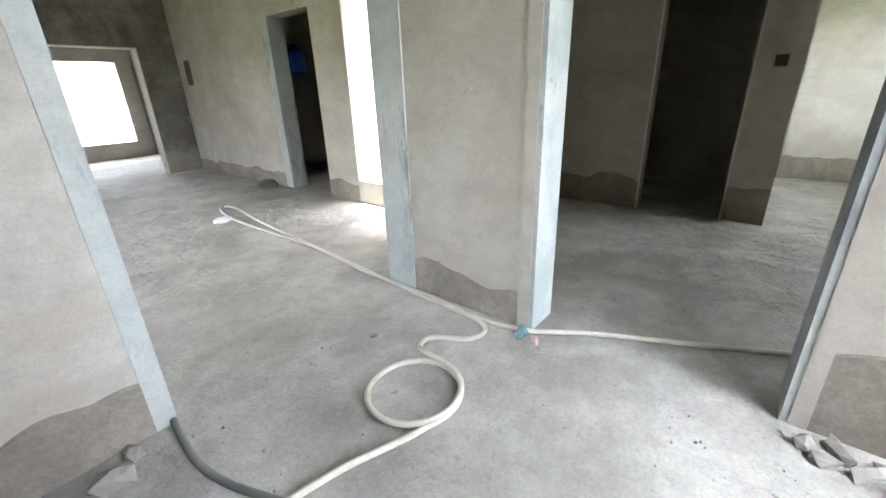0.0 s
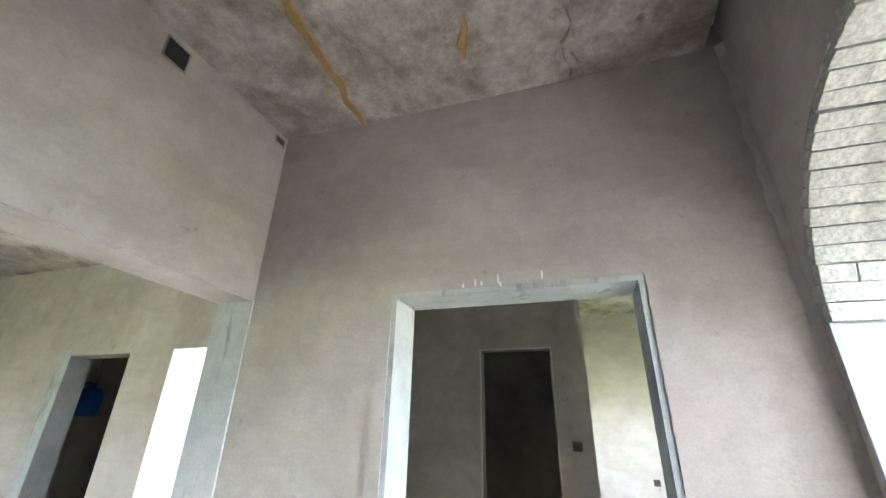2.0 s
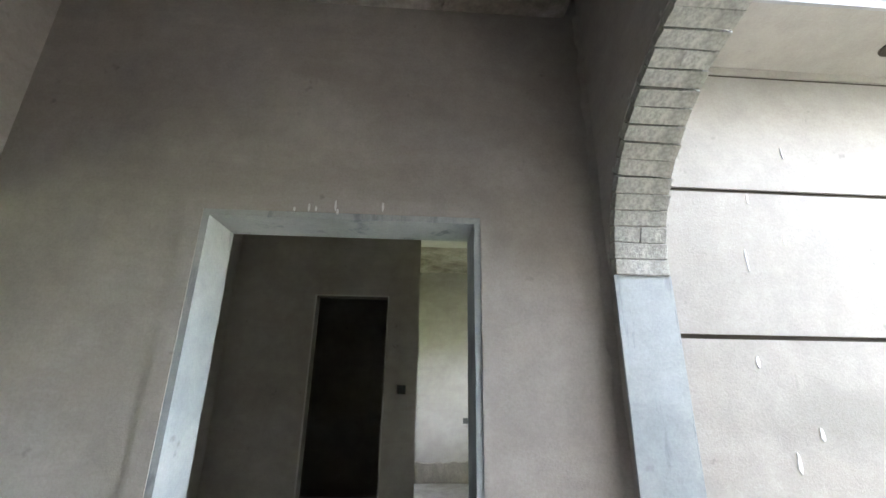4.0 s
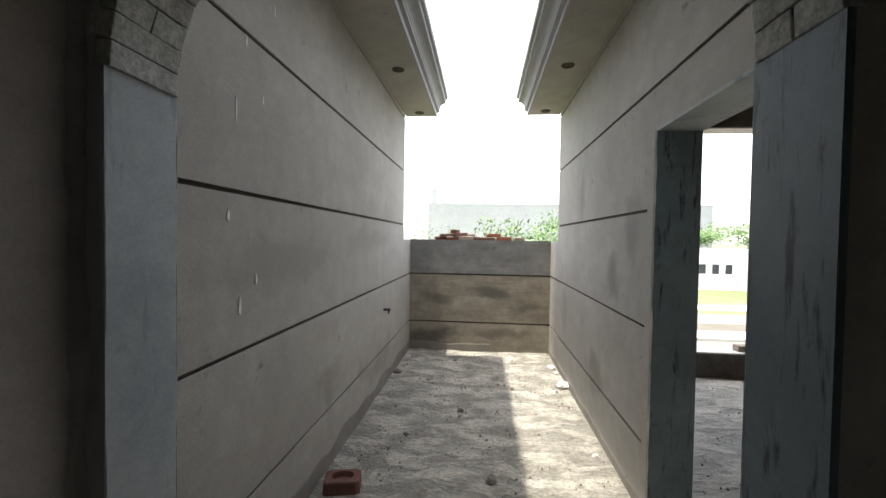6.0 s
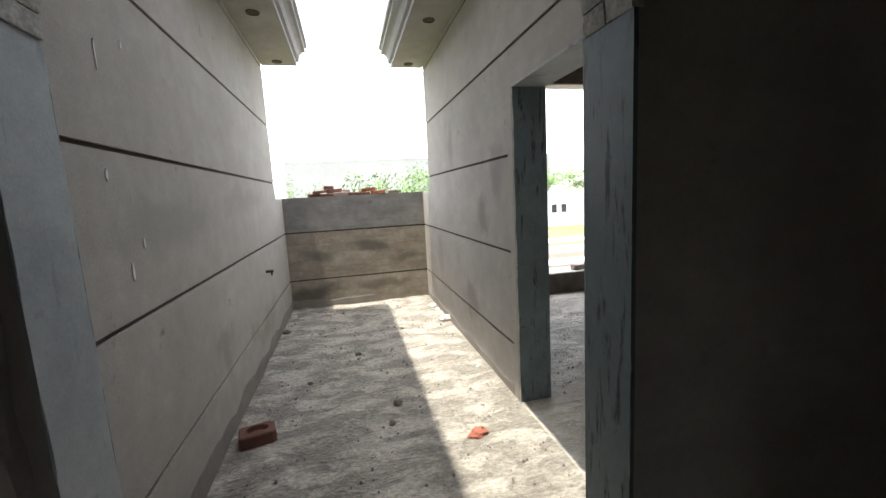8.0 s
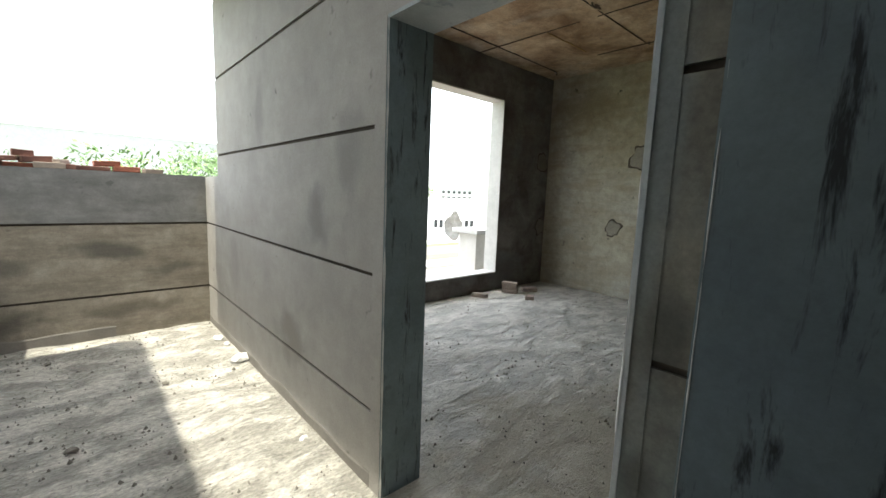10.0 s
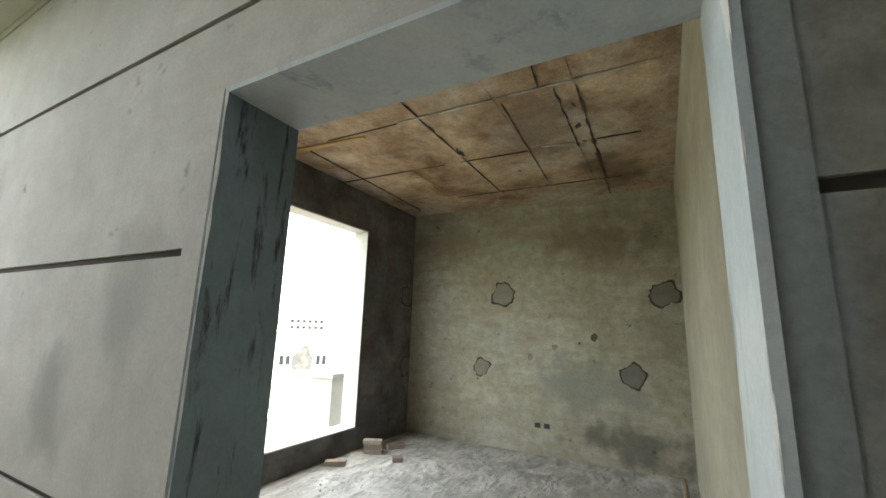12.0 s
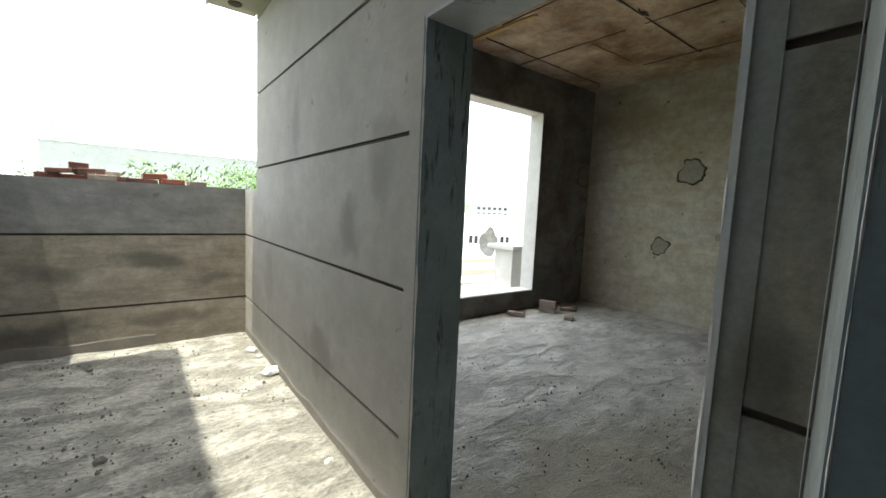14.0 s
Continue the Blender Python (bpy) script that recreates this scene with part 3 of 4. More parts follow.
structure("wall_far_west", boxes((-3.3, -3.1, -12.0, -8.8, 0, TOP)), PLASTER, "grey plastered wall of the far room")
# small room behind the hall door
structure("wall_store", boxes((-5.2, -5.0, -7.0, -4.2, 0, TOP), (-5.0, HX - 0.23, -7.2, -7.0, 0, TOP), (-5.0, HX - 0.23, -4.24, -4.04, 0, TOP)), PLASTER, "dark store room walls")
# light well beside the hall window
structure("wall_light_well", boxes((-4.6, -4.4, -4.04, -2.1, 0, 4.6), (-4.4, DX, -2.1, -2.0, 0, TOP), (-4.4, HX - 0.23, -4.04, -4.0, 0, TOP)), PALE, "pale wall of the open light well")
# room behind the wide doorway
CX = -4.3
structure("wall_inner_room", boxes((CX - 0.15, CX, -2.0, -0.995, 0, TOP), (CX - 0.15, CX, -0.995, -0.222, 2.40, TOP), (CX - 0.15, CX, -0.222, 0.13, 0, TOP), (CX, DX, -2.0, -1.9, 0, TOP)), PLASTER, "grey plastered inner wall with a dark door opening")
structure("trim_dark_door", boxes((CX, CX + 0.004, -1.012, -0.995, 0, 2.41), (CX, CX + 0.004, -0.222, -0.205, 0, 2.41), (CX, CX + 0.004, -0.995, -0.222, 2.40, 2.415)), PALE, "thin pale plaster edge of the dark doorway", "trim")
structure("wall_dark_room", boxes((-6.4, -6.2, -2.0, -0.02, 0, TOP), (-6.2, CX - 0.15, -2.0, -1.9, 0, TOP), (-6.4, CX - 0.15, -0.02, 0.13, 0, TOP)), PLASTER, "walls of an unlit room")
structure("wall_inner_far", boxes((-7.1, -6.9, 0.13, 2.6, 0, TOP), (-6.9, -6.4, 2.4, 2.6, 0, TOP), (-6.4, -4.6, 2.4, 2.6, 0, 1.0), (-6.4, -4.6, 2.4, 2.6, 2.3, TOP), (-4.6, DX, 2.4, 2.6, 0, TOP), (DX - 0.05, DX + 0.02, YN0, 2.4, 0, TOP), (-7.1, -6.4, -0.02, 0.13, 0, TOP)), PLASTER, "plastered wall of the inner recess with a window opening")
structure("beam_inner", boxes((-4.45, -4.1, 0.13, 2.4, 3.05, H)), PALE, "pale concrete beam in the inner room", "beam")

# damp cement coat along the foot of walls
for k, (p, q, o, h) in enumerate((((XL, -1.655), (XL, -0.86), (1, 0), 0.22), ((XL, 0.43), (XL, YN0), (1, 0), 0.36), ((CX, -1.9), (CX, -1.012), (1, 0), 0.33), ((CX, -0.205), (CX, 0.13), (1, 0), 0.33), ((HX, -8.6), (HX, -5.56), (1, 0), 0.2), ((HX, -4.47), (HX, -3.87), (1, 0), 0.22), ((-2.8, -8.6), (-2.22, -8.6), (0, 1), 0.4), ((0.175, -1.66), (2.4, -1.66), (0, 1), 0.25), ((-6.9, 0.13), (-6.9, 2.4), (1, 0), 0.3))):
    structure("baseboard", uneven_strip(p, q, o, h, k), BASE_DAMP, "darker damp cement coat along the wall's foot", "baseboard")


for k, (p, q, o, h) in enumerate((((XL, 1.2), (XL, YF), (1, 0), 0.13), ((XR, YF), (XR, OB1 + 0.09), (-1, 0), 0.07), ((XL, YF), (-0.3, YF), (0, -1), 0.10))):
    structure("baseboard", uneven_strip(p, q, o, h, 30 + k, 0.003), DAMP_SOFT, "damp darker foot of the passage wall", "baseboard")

# ---- ceilings ----
def panel_ceiling(xs, ys, z, seed):
    """Concrete cast on boards: panels at slightly uneven heights with fine joints between."""
    rnd = random.Random(seed)
    bm = boxes((xs[0], xs[-1], ys[0], ys[-1], z + 0.012, z + 0.12))
    for x0, x1 in zip(xs, xs[1:]):
        for y0, y1 in zip(ys, ys[1:]):
            g = rnd.choice((0.0006, 0.001, 0.0016))
            box(bm, x0 + g, x1 - g, y0 + g, y1 - g, z + rnd.uniform(-0.004, 0.004), z + 0.012)
    return bm


def board_mark(name, p, q, w, z, material, label, seed, rag=1.3):
    """A ragged flat mark or lip under a ceiling, from p to q."""
    p, q = Vector(p), Vector(q)
    d = (q - p).normalized()
    s = Vector((-d.y, d.x))
    n = max(8, int((q - p).length / 0.025))
    bm = bmesh.new()
    rows = []
    for i in range(n + 1):
        a = p.lerp(q, i / n) + s * w * 0.8 * noise.noise(Vector((i * 0.19, seed, 5)))
        k = w * max(0.06, 0.6 + rag * noise.fractal(Vector((i * 0.16, seed * 3.1, 2)), 0.8, 2.0, 3)) * min(1, 0.25 + i * 0.3, 0.25 + (n - i) * 0.3)
        rows.append([bm.verts.new((*(a + s * k), z + 0.004)), bm.verts.new((*(a + s * k * 0.7), z - 0.008)), bm.verts.new((*(a - s * k * 0.7), z - 0.008)), bm.verts.new((*(a - s * k), z + 0.004))])
    for a, b in zip(rows, rows[1:]):
        for i in range(3):
            bm.faces.new((a[i], b[i], b[i + 1], a[i + 1]))
    return structure(name, bm, material, label, "ceiling")


CXS, CYS = (XR + 0.23, 1.65, 2.70, 3.73, 4.82, BX1), (BY0, 1.80, 1.95, 2.43, 3.13, 3.83, 4.56, BY1)
structure("ceiling_room", panel_ceiling(CXS, CYS, 3.38, 4), CEILING, "brown-stained board-marked concrete ceiling", "ceiling")
structure("ceiling_lounge", panel_ceiling((XL, -0.5, 0.5, 1.5, 2.4), (-1.66, -1.05, -0.3, 0.2, YN0), H, 9), CEILING_A, "raw concrete ceiling with yellow stains", "ceiling")
structure("ceiling_hall", boxes((HX - 0.23, 2.4, -12.2, -1.90, H, H + 0.1), (-5.2, HX - 0.23, -12.2, -4.04, H, H + 0.1), (-7.1, DX, -2.0, 2.6, H, H + 0.1)), CEILING_A, "raw concrete ceiling", "ceiling")
# left slab runs on to y 5.9, hidden, only to keep sun off the floor
structure("roof", boxes((HX - 0.23, 2.6, -14.2, YN1, 3.52, 3.62), (-5.2, HX - 0.23, -14.2, -4.04, 3.5, 3.62), (-7.1, XL - 0.05, -2.0, 5.9, 3.52, 3.62), (XR, BX1 + 0.23, YN1, BY1 + 0.23, 3.52, 3.62)), FAR_GREY, "flat concrete roof slab with an added unseen overrun that blocks sun", "roof")
scrap = worn_box(-0.028, 0.028, -0.43, 0.43, -0.014, 0.004, 0.004, 2, 0.006)
for v in scrap.verts:
    v.co.x *= 1.25 - 0.8 * (v.co.y + 0.43) if v.co.y < 0.1 else 0.75
thing("board_scrap", scrap, YELLOW_WOOD, "narrow yellow board scrap stuck in the ceiling", "board", m=pose(2.755, 4.23, 3.376, 0, 0, 184))
for k, (p, q, w, m_) in enumerate((
        ((2.8, 4.545), (4.0, 4.56), 0.008, JOINT), ((4.0, 4.56), (5.1, 4.59), 0.011, JOINT), ((2.45, 3.123), (2.75, 3.128), 0.008, JOINT), ((2.74, 3.128), (3.55, 3.13), 0.017, JOINT), ((3.6, 3.13), (4.8, 3.137), 0.006, CRACK),
        ((2.8, 2.385), (4.7, 2.471), 0.008, CRACK), ((2.4, 2.03), (2.72, 2.06), 0.014, JOINT), ((2.76, 1.955), (3.85, 1.955), 0.016, JOINT), ((2.77, 1.79), (4.4, 1.82), 0.022, CRACK), ((3.3, 1.80), (5.45, 1.839), 0.013, JOINT),
        ((2.70, 4.2), (2.705, 3.35), 0.006, CRACK), ((3.69, 4.9), (3.72, 3.4), 0.006, CRACK), ((3.72, 3.2), (3.75, 2.45), 0.009, JOINT), ((3.75, 1.78), (3.76, 1.4), 0.010, JOINT), ((4.81, 3.77), (4.845, 1.65), 0.008, CRACK),
        ((3.72, 3.83), (4.6, 3.82), 0.012, RUST), ((1.65, 1.2), (1.66, 4.6), 0.005, CRACK), ((0.75, 2.43), (2.3, 2.44), 0.005, CRACK), ((0.75, 3.13), (2.3, 3.12), 0.006, CRACK))):
    board_mark("ceiling_mark", p, q, w * 0.8, 3.376, m_, "dark ragged joint between the board marks", 20 + k)
for k, (p, q, w) in enumerate((((2.69, 3.35), (2.7, 2.45), 0.010), ((2.7, 2.3), (2.705, 1.4), 0.006), ((3.7, 2.3), (3.76, 1.98), 0.008))):
    board_mark("ceiling_mark", p, q, w, 3.374, PALE, "pale raised lip of mortar under the ceiling", 60 + k)
for k, (x, y, r) in enumerate(((3.5, 3.09, 0.05), (3.78, 1.9, 0.05), (4.82, 3.1, 0.03), (4.8, 2.5, 0.03), (3.05, 1.87, 0.04), (3.4, 1.88, 0.035), (4.84, 1.82, 0.03), (5.1, 4.6, 0.03))):
    board_mark("ceiling_mark", (x - r, y), (x + r * 1.6, y + 0.02), r * 0.6, 3.372, (CRACK, CEILING_A, JOINT)[k % 3], "broken lump of mortar under the ceiling", 80 + k)
board_mark("ceiling_mark", (-1.42, -1.08), (0.2, -0.98), 0.045, H - 0.005, RUST, "yellow-brown stain in the ceiling", 6, 0.35)
board_mark("ceiling_mark", (-1.12, -0.33), (-0.88, -0.27), 0.04, H - 0.005, RUST, "yellow-brown stain in the ceiling", 7, 0.5)
board_mark("ceiling_mark", (-1.42, 0.2), (1.4, 0.1), 0.05, H - 0.008, CEILING_A, "raised cement strip under the ceiling", 8)

# ---- the room with the large window ----
WX0, WX1, WZ0, WZ1 = 0.9, 4.27, 0.28, 2.85
# backlit wall: its shade is coloured in, along with the blotchy stains
structure("wall_room_window", boxes((XR + 0.23, WX0, BY1, BY1 + 0.23, 0, TOP), (WX1, BX1 + 0.23, BY1, BY1 + 0.23, 0, TOP), (WX0, WX1, BY1, BY1 + 0.23, 0, WZ0), (WX0, WX1, BY1, BY1 + 0.23, WZ1, TOP)), PLASTER_DARK, "stained wall, darkened for its backlit shade, with a large unglazed window opening")
structure("window_1", boxes((WX1 - 0.014, WX1 + 0.002, BY1 - 0.003, BY1 + 0.234, WZ0, WZ1), (WX0 - 0.002, WX0 + 0.014, BY1 - 0.003, BY1 + 0.234, WZ0, WZ1), (WX0, WX1, BY1 - 0.003, BY1 + 0.234, WZ1 - 0.014, WZ1 + 0.002), (WX0, WX1, BY1 - 0.003, BY1 + 0.234, WZ0 - 0.002, WZ0 + 0.014)), PALE, "pale cement lining of the large window opening", "window")
structure("wall_room_east", boxes((BX1, BX1 + 0.23, BY0, BY1, 0, TOP)), PLASTER_B, "stained plaster wall with mortar patches")
structure("wall_room_south", boxes((XR + 0.23, BX1, 0.99, BY0, 0, TOP)), BEIGE_PLASTER, "beige stained plaster wall")
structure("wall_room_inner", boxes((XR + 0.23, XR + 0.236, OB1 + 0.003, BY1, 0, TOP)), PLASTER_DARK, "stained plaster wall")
# E wall patches
east = pose(BX1, 0, 0, 0, 0, -90)
rim = JOINT
for y, z, r, s in ((3.333, 2.065, 0.165, 1), (3.656, 1.03, 0.115, 2), (1.695, 1.066, 0.14, 3), (1.30, 2.035, 0.15, 4)):
    ob = holder("mortar_patch", "rough round mortar patch with a dark broken rim on the wall", "mortar patch", pose(BX1, y, z, 0, 0, -90), "mortar patches on the walls")
    part("rim", patch_disc(r * 1.1, s, 0.004, 60, 0.42), rim, ob, "dark broken edge")
    part("mortar", patch_disc(r * 0.96, s, 0.012, 60, jag=0.3), PATCH if s < 3 else DAMP, ob)
for x, z, r, s in ((5.3, 2.03, 0.15, 5), (5.36, 0.97, 0.13, 6)):
    ob = holder("mortar_patch", "rough round mortar patch with a dark broken rim on the wall", "mortar patch", pose(x, BY1, z), "mortar patches on the walls")
    part("rim", patch_disc(r * 1.08, s, 0.004, jag=0.5), rim, ob, "dark broken edge")
    part("mortar", patch_disc(r * 0.95, s, 0.012, jag=0.4), DAMP, ob)
for y, z, w in ((2.12, 1.5, 0.07), (2.62, 1.36, 0.06), (2.95, 1.22, 0.07), (2.3, 1.42, 0.03), (3.4, 1.5, 0.03)):
    thing("plaster_chip", patch_disc(w * 0.6, y * 9, 0.004, 14, 0.6), PATCH if y > 2.5 else CRACK, "small chipped spot in the wall plaster", "plaster chip", "chips in the plaster", pose(BX1, y, z, 0, 0, -90))


def wall_box(m, w, h, label, gang=1):
    """A recessed switch box: metal rim, dark inside."""
    ob = holder("switch_box", label, "switch box", m, "empty electric boxes")
    for g in range(gang):
        o = g * (w + 0.03)
        part("rim", boxes((o - w / 2, o + w / 2, -0.006, 0.002, h / 2 - 0.008, h / 2), (o - w / 2, o + w / 2, -0.006, 0.002, -h / 2, -h / 2 + 0.008), (o - w / 2, o - w / 2 + 0.008, -0.006, 0.002, -h / 2 + 0.008, h / 2 - 0.008), (o + w / 2 - 0.008, o + w / 2, -0.006, 0.002, -h / 2 + 0.008, h / 2 - 0.008)), STONE, ob)
        part("inside", boxes((o - w / 2 + 0.008, o + w / 2 - 0.008, -0.003, 0.001, -h / 2 + 0.008, h / 2 - 0.008)), BLACK, ob, "dark hollow")
    return ob


wall_box(pose(BX1, 2.86, 0.36, 0, 0, -90), 0.09, 0.075, "pair of empty electric boxes low in the wall", 2)
wall_box(pose(CX, -0.03, 1.43, 0, 0, 90), 0.1, 0.1, "empty electric box beside the dark doorway")
wall_box(pose(-6.9, 0.95, 0.9, 0, 0, 90), 0.1, 0.1, "empty electric box in the inner wall")
wall_box(pose(HX, -8.2, 1.7, 0, 0, 90), 0.24, 0.4, "empty distribution box in the hall wall")
wall_box(pose(0.65, YN0, 1.45, 0, 0, 180), 0.2, 0.14, "empty electric box beside the arch")
wall_box(pose(-0.6, -1.655, 3.25, 0, 0, 180), 0.13, 0.13, "rusty junction box high on the beam")
wall_box(pose(-1.36, -1.655, 3.3, 0, 0, 180), 0.09, 0.06, "small junction box in the ceiling corner")


# ---- cornices over the passage ----
def cornice(mirror, label):
    """Boxed eaves with a stepped moulding and a row of recessed lamp holes."""
    f = (lambda x: x) if not mirror else (lambda x: (XL + XR) - x)
    ob = holder("cornice", label, "cornice", group="cornices over the passage")
    tagged(ob, kind="structure")

    def run(pts, y0, y1):
        bm = bmesh.new()
        a = [bm.verts.new((f(x), y0, z)) for x, z in pts]
        b = [bm.verts.new((f(x), y1, z)) for x, z in pts]
        bm.faces.new(a)
        bm.faces.new(b)
        for i in range(len(pts)):
            j = (i + 1) % len(pts)
            bm.faces.new((a[i], a[j], b[j], b[i]))
        return bm
    y0, y1 = YN1 + 0.002, 5.155
    part("soffit", run([(XL + 0.002, 3.10), (-1.05, 3.10), (-1.05, 3.15), (XL + 0.002, 3.15)], y0, y1), FACADE, ob)
    prof = [(-1.05, 3.095), (-1.035, 3.095), (-1.035, 3.145), (-1.005, 3.155), (-1.005, 3.18)]
    for i in range(6):
        t = i / 5 * math.pi / 2
        prof.append((-1.0 + 0.06 * (1 - math.cos(t)), 3.185 + 0.075 * math.sin(t)))
    prof += [(-0.925, 3.265), (-0.925, 3.31), (-0.90, 3.32), (-0.90, 3.375), (XL + 0.002, 3.375), (XL + 0.002, 3.16), (-1.05, 3.16)]
    part("moulding", run(prof, y0, y1 + 0.02), MOULDING, ob, "stepped cement moulding")
    for y in (2.38, 3.72, 5.0):
        hole = lathe([(0.001, -0.001), (0.043, -0.001), (0.046, -0.005), (0.056, -0.005), (0.058, 0.004)], 20)
        for v in hole.verts:
            v.co += Vector((f(-1.235), y, 3.098))
        part("lamp_hole", hole, JOINT, ob, "round dark lamp hole")
    return ob


cornice(False, "boxed plaster eaves with stepped cement moulding and lamp holes")
cornice(True, "boxed plaster eaves with stepped cement moulding and lamp holes")
upper = structure("wall_upper_storey", boxes((XL - 0.23, XL - 0.012, YN1, YE, TOP, 8.0), (-7.1, XL - 0.23, YE - 0.23, YE, TOP, 8.0)), JOINT, "pale plastered upper storey wall with level grooves")
for z0, z1 in ((TOP, 4.37), (4.37, 5.03), (5.03, 5.69), (5.69, 6.35), (6.35, 7.01), (7.01, 8.0)):
    part("panel", boxes((XL - 0.012, XL, YN1, YE, z0 + 0.01, z1 - 0.01)), FACADE, upper)
structure("wall_roof_parapet", boxes((XR + 0.05, XR + 0.23, YN1, YE, TOP, 4.3)), FACADE, "low plastered roof parapet")


def mesh_to_bm(me):
    bm = bmesh.new()
    bm.from_mesh(me)
    return bm


def patch_patch(w, h):
    """A tall uneven plaster patch, standing 2 mm off a house front."""
    bm = patch_disc(1.0, 3, 0.004, 24, 0.35)
    for v in bm.verts:
        v.co = Vector((1.85 + v.co.x * w, v.co.y - 0.002, 0.62 + v.co.z * h))
    return bm


# ---- loose things: passage ----
def rubble(name, label, spots, material, group, category="rubble"):
    for k, (x, y, r) in enumerate(spots):
        thing(name, blob(r, k + x * 7, (1.3, 0.85, 0.75), 0.9 if name == "broken_brick" else 0.45, 1 if name == "broken_brick" else 2), material, label, category, group, pose(x, y, r * 0.38, 0, 0, k * 47))


def brick_mesh(l=0.225, w=0.11, h=0.07, seed=0, frog=False):
    bm = worn_box(-l / 2, l / 2, -w / 2, w / 2, 0, h, 0.006, seed, 0.004)
    return bm


ob = holder("clay_block", "red clay block with an oval hollow in its top", "brick", pose(-1.26, 2.38, 0.004, 0, 0, 12))
bm = lathe([(0.085, 0.0), (0.098, 0.004), (0.094, 0.07), (0.086, 0.078), (0.062, 0.08), (0.056, 0.07), (0.05, 0.05), (0.001, 0.048)], 28)
for v in bm.verts:
    c = max(abs(v.co.x), abs(v.co.y), 1e-6)
    k = math.hypot(v.co.x, v.co.y) / c if math.hypot(v.co.x, v.co.y) > 0.08 else 1
    v.co.x, v.co.y = v.co.x * k * 1.12, v.co.y * k * 0.8
part("block", bm, DARK_BRICK, ob)
thing("brick_shard", blob(0.05, 3, (1.3, 0.9, 0.5), 0.6), RED_BRICK, "broken red brick shard on the floor", "brick shard", m=pose(0.08, 2.02, 0.012, 0, 0, 30))
rubble("stone", "small pale stone at the foot of the wall", ((0.44, 4.32, 0.06), (-1.37, 5.15, 0.042), (0.44, 4.75, 0.03), (0.42, 4.95, 0.04), (0.4, 2.95, 0.022)), PALE, "pale stones")
rubble("mortar_lump", "dark lump of dried mortar on the floor", ((-1.38, 4.55, 0.035), (-0.35, 2.55, 0.03), (-0.42, 2.3, 0.025), (-0.1, 4.2, 0.02), (-0.6, 3.6, 0.025), (-0.75, 5.1, 0.02), (0.2, 3.4, 0.018), (-1.0, 3.1, 0.02)), DAMP, "mortar lumps")


def crumbs(name, area, count, seed, label, material, r0=0.003, r1=0.011):
    rnd = random.Random(seed)
    verts, faces = [], []
    for _ in range(count):
        x, y, r = rnd.uniform(area[0], area[1]), rnd.uniform(area[2], area[3]), rnd.uniform(r0, r1) * rnd.random() ** 0.5
        o = len(verts)
        a0 = rnd.uniform(0, 6)
        for k in range(5):
            a = a0 + k * 1.257
            q = r * rnd.uniform(0.7, 1.3)
            verts.append((x + q * math.cos(a), y + q * math.sin(a), -0.004))
        verts.append((x, y, r * rnd.uniform(0.5, 1.1) + 0.004))
        faces += [(o + k, o + (k + 1) % 5, o + 5) for k in range(5)]
    me = bpy.data.meshes.new(name)
    me.from_pydata(verts, [], faces)
    me.materials.append(material)
    return tagged(new(name, me), label, "grit", kind="stuff")


crumbs("grit", (XL + 0.03, XR - 0.02, 1.2, YF - 0.05), 1500, 1, "loose grit and mortar crumbs on the passage floor", STONE)
crumbs("grit", (XL + 0.03, XR - 0.02, 1.6, YF - 0.05), 900, 5, "dark mortar crumbs on the passage floor", DAMP, 0.004, 0.017)
crumbs("grit", (0.8, 5.4, 1.2, 4.8), 1600, 2, "loose grit on the room floor", DAMP, 0.003, 0.013)
crumbs("grit", (-1.3, 0.5, -2.4, 0.8), 500, 3, "loose grit on the hall floor", STONE, 0.003, 0.010)
pipe = holder("drain_pipe", "short dark pipe stub sticking out of the wall", "pipe", pose(XL, 4.07, 0.81, 0, 90, 0))
part("pipe", lathe([(0.014, 0), (0.014, 0.07), (0.010, 0.07), (0.010, 0.01)], 16), BLACK, pipe)
part("drip_end", boxes((0.0, 0.04, -0.008, 0.008, 0.045, 0.06)), BLACK, pipe)
# splashes of lime on the left wall
for k, (y, z, h) in enumerate(((1.55, 2.05, 0.10), (1.58, 1.25, 0.08), (1.62, 2.35, 0.05), (1.5, 1.62, 0.05), (1.75, 2.15, 0.04), (1.7, 1.35, 0.05), (1.85, 2.6, 0.06))):
    bm = patch_disc(0.5, k, 0.004, 12, 0.4)
    for v in bm.verts:
        v.co = Vector((v.co.x * 0.009 * (1 + k % 2), v.co.y, v.co.z * h))
    thing("lime_splash", bm, WHITE_WALL, "thin white lime splash on the grooved wall", "splash", "lime splashes", pose(XL, y, z, 0, 0, 90))

for k, (y, z, h) in enumerate(((-0.36, 2.225, 0.05), (-0.33, 2.22, 0.03), (-0.25, 2.235, 0.06), (-0.24, 2.21, 0.03), (-0.05, 2.24, 0.06), (-0.42, 2.215, 0.025))):
    bm = patch_disc(0.5, 20 + k, 0.003, 10, 0.4)
    for v in bm.verts:
        v.co = Vector((v.co.x * 0.010, v.co.y, v.co.z * h * 0.8))
    thing("lime_splash", bm, WHITE_WALL, "small white lime drip above the wide doorway", "splash", "lime drips", pose(XL + 0.008, y, z, 0, 0, 90))

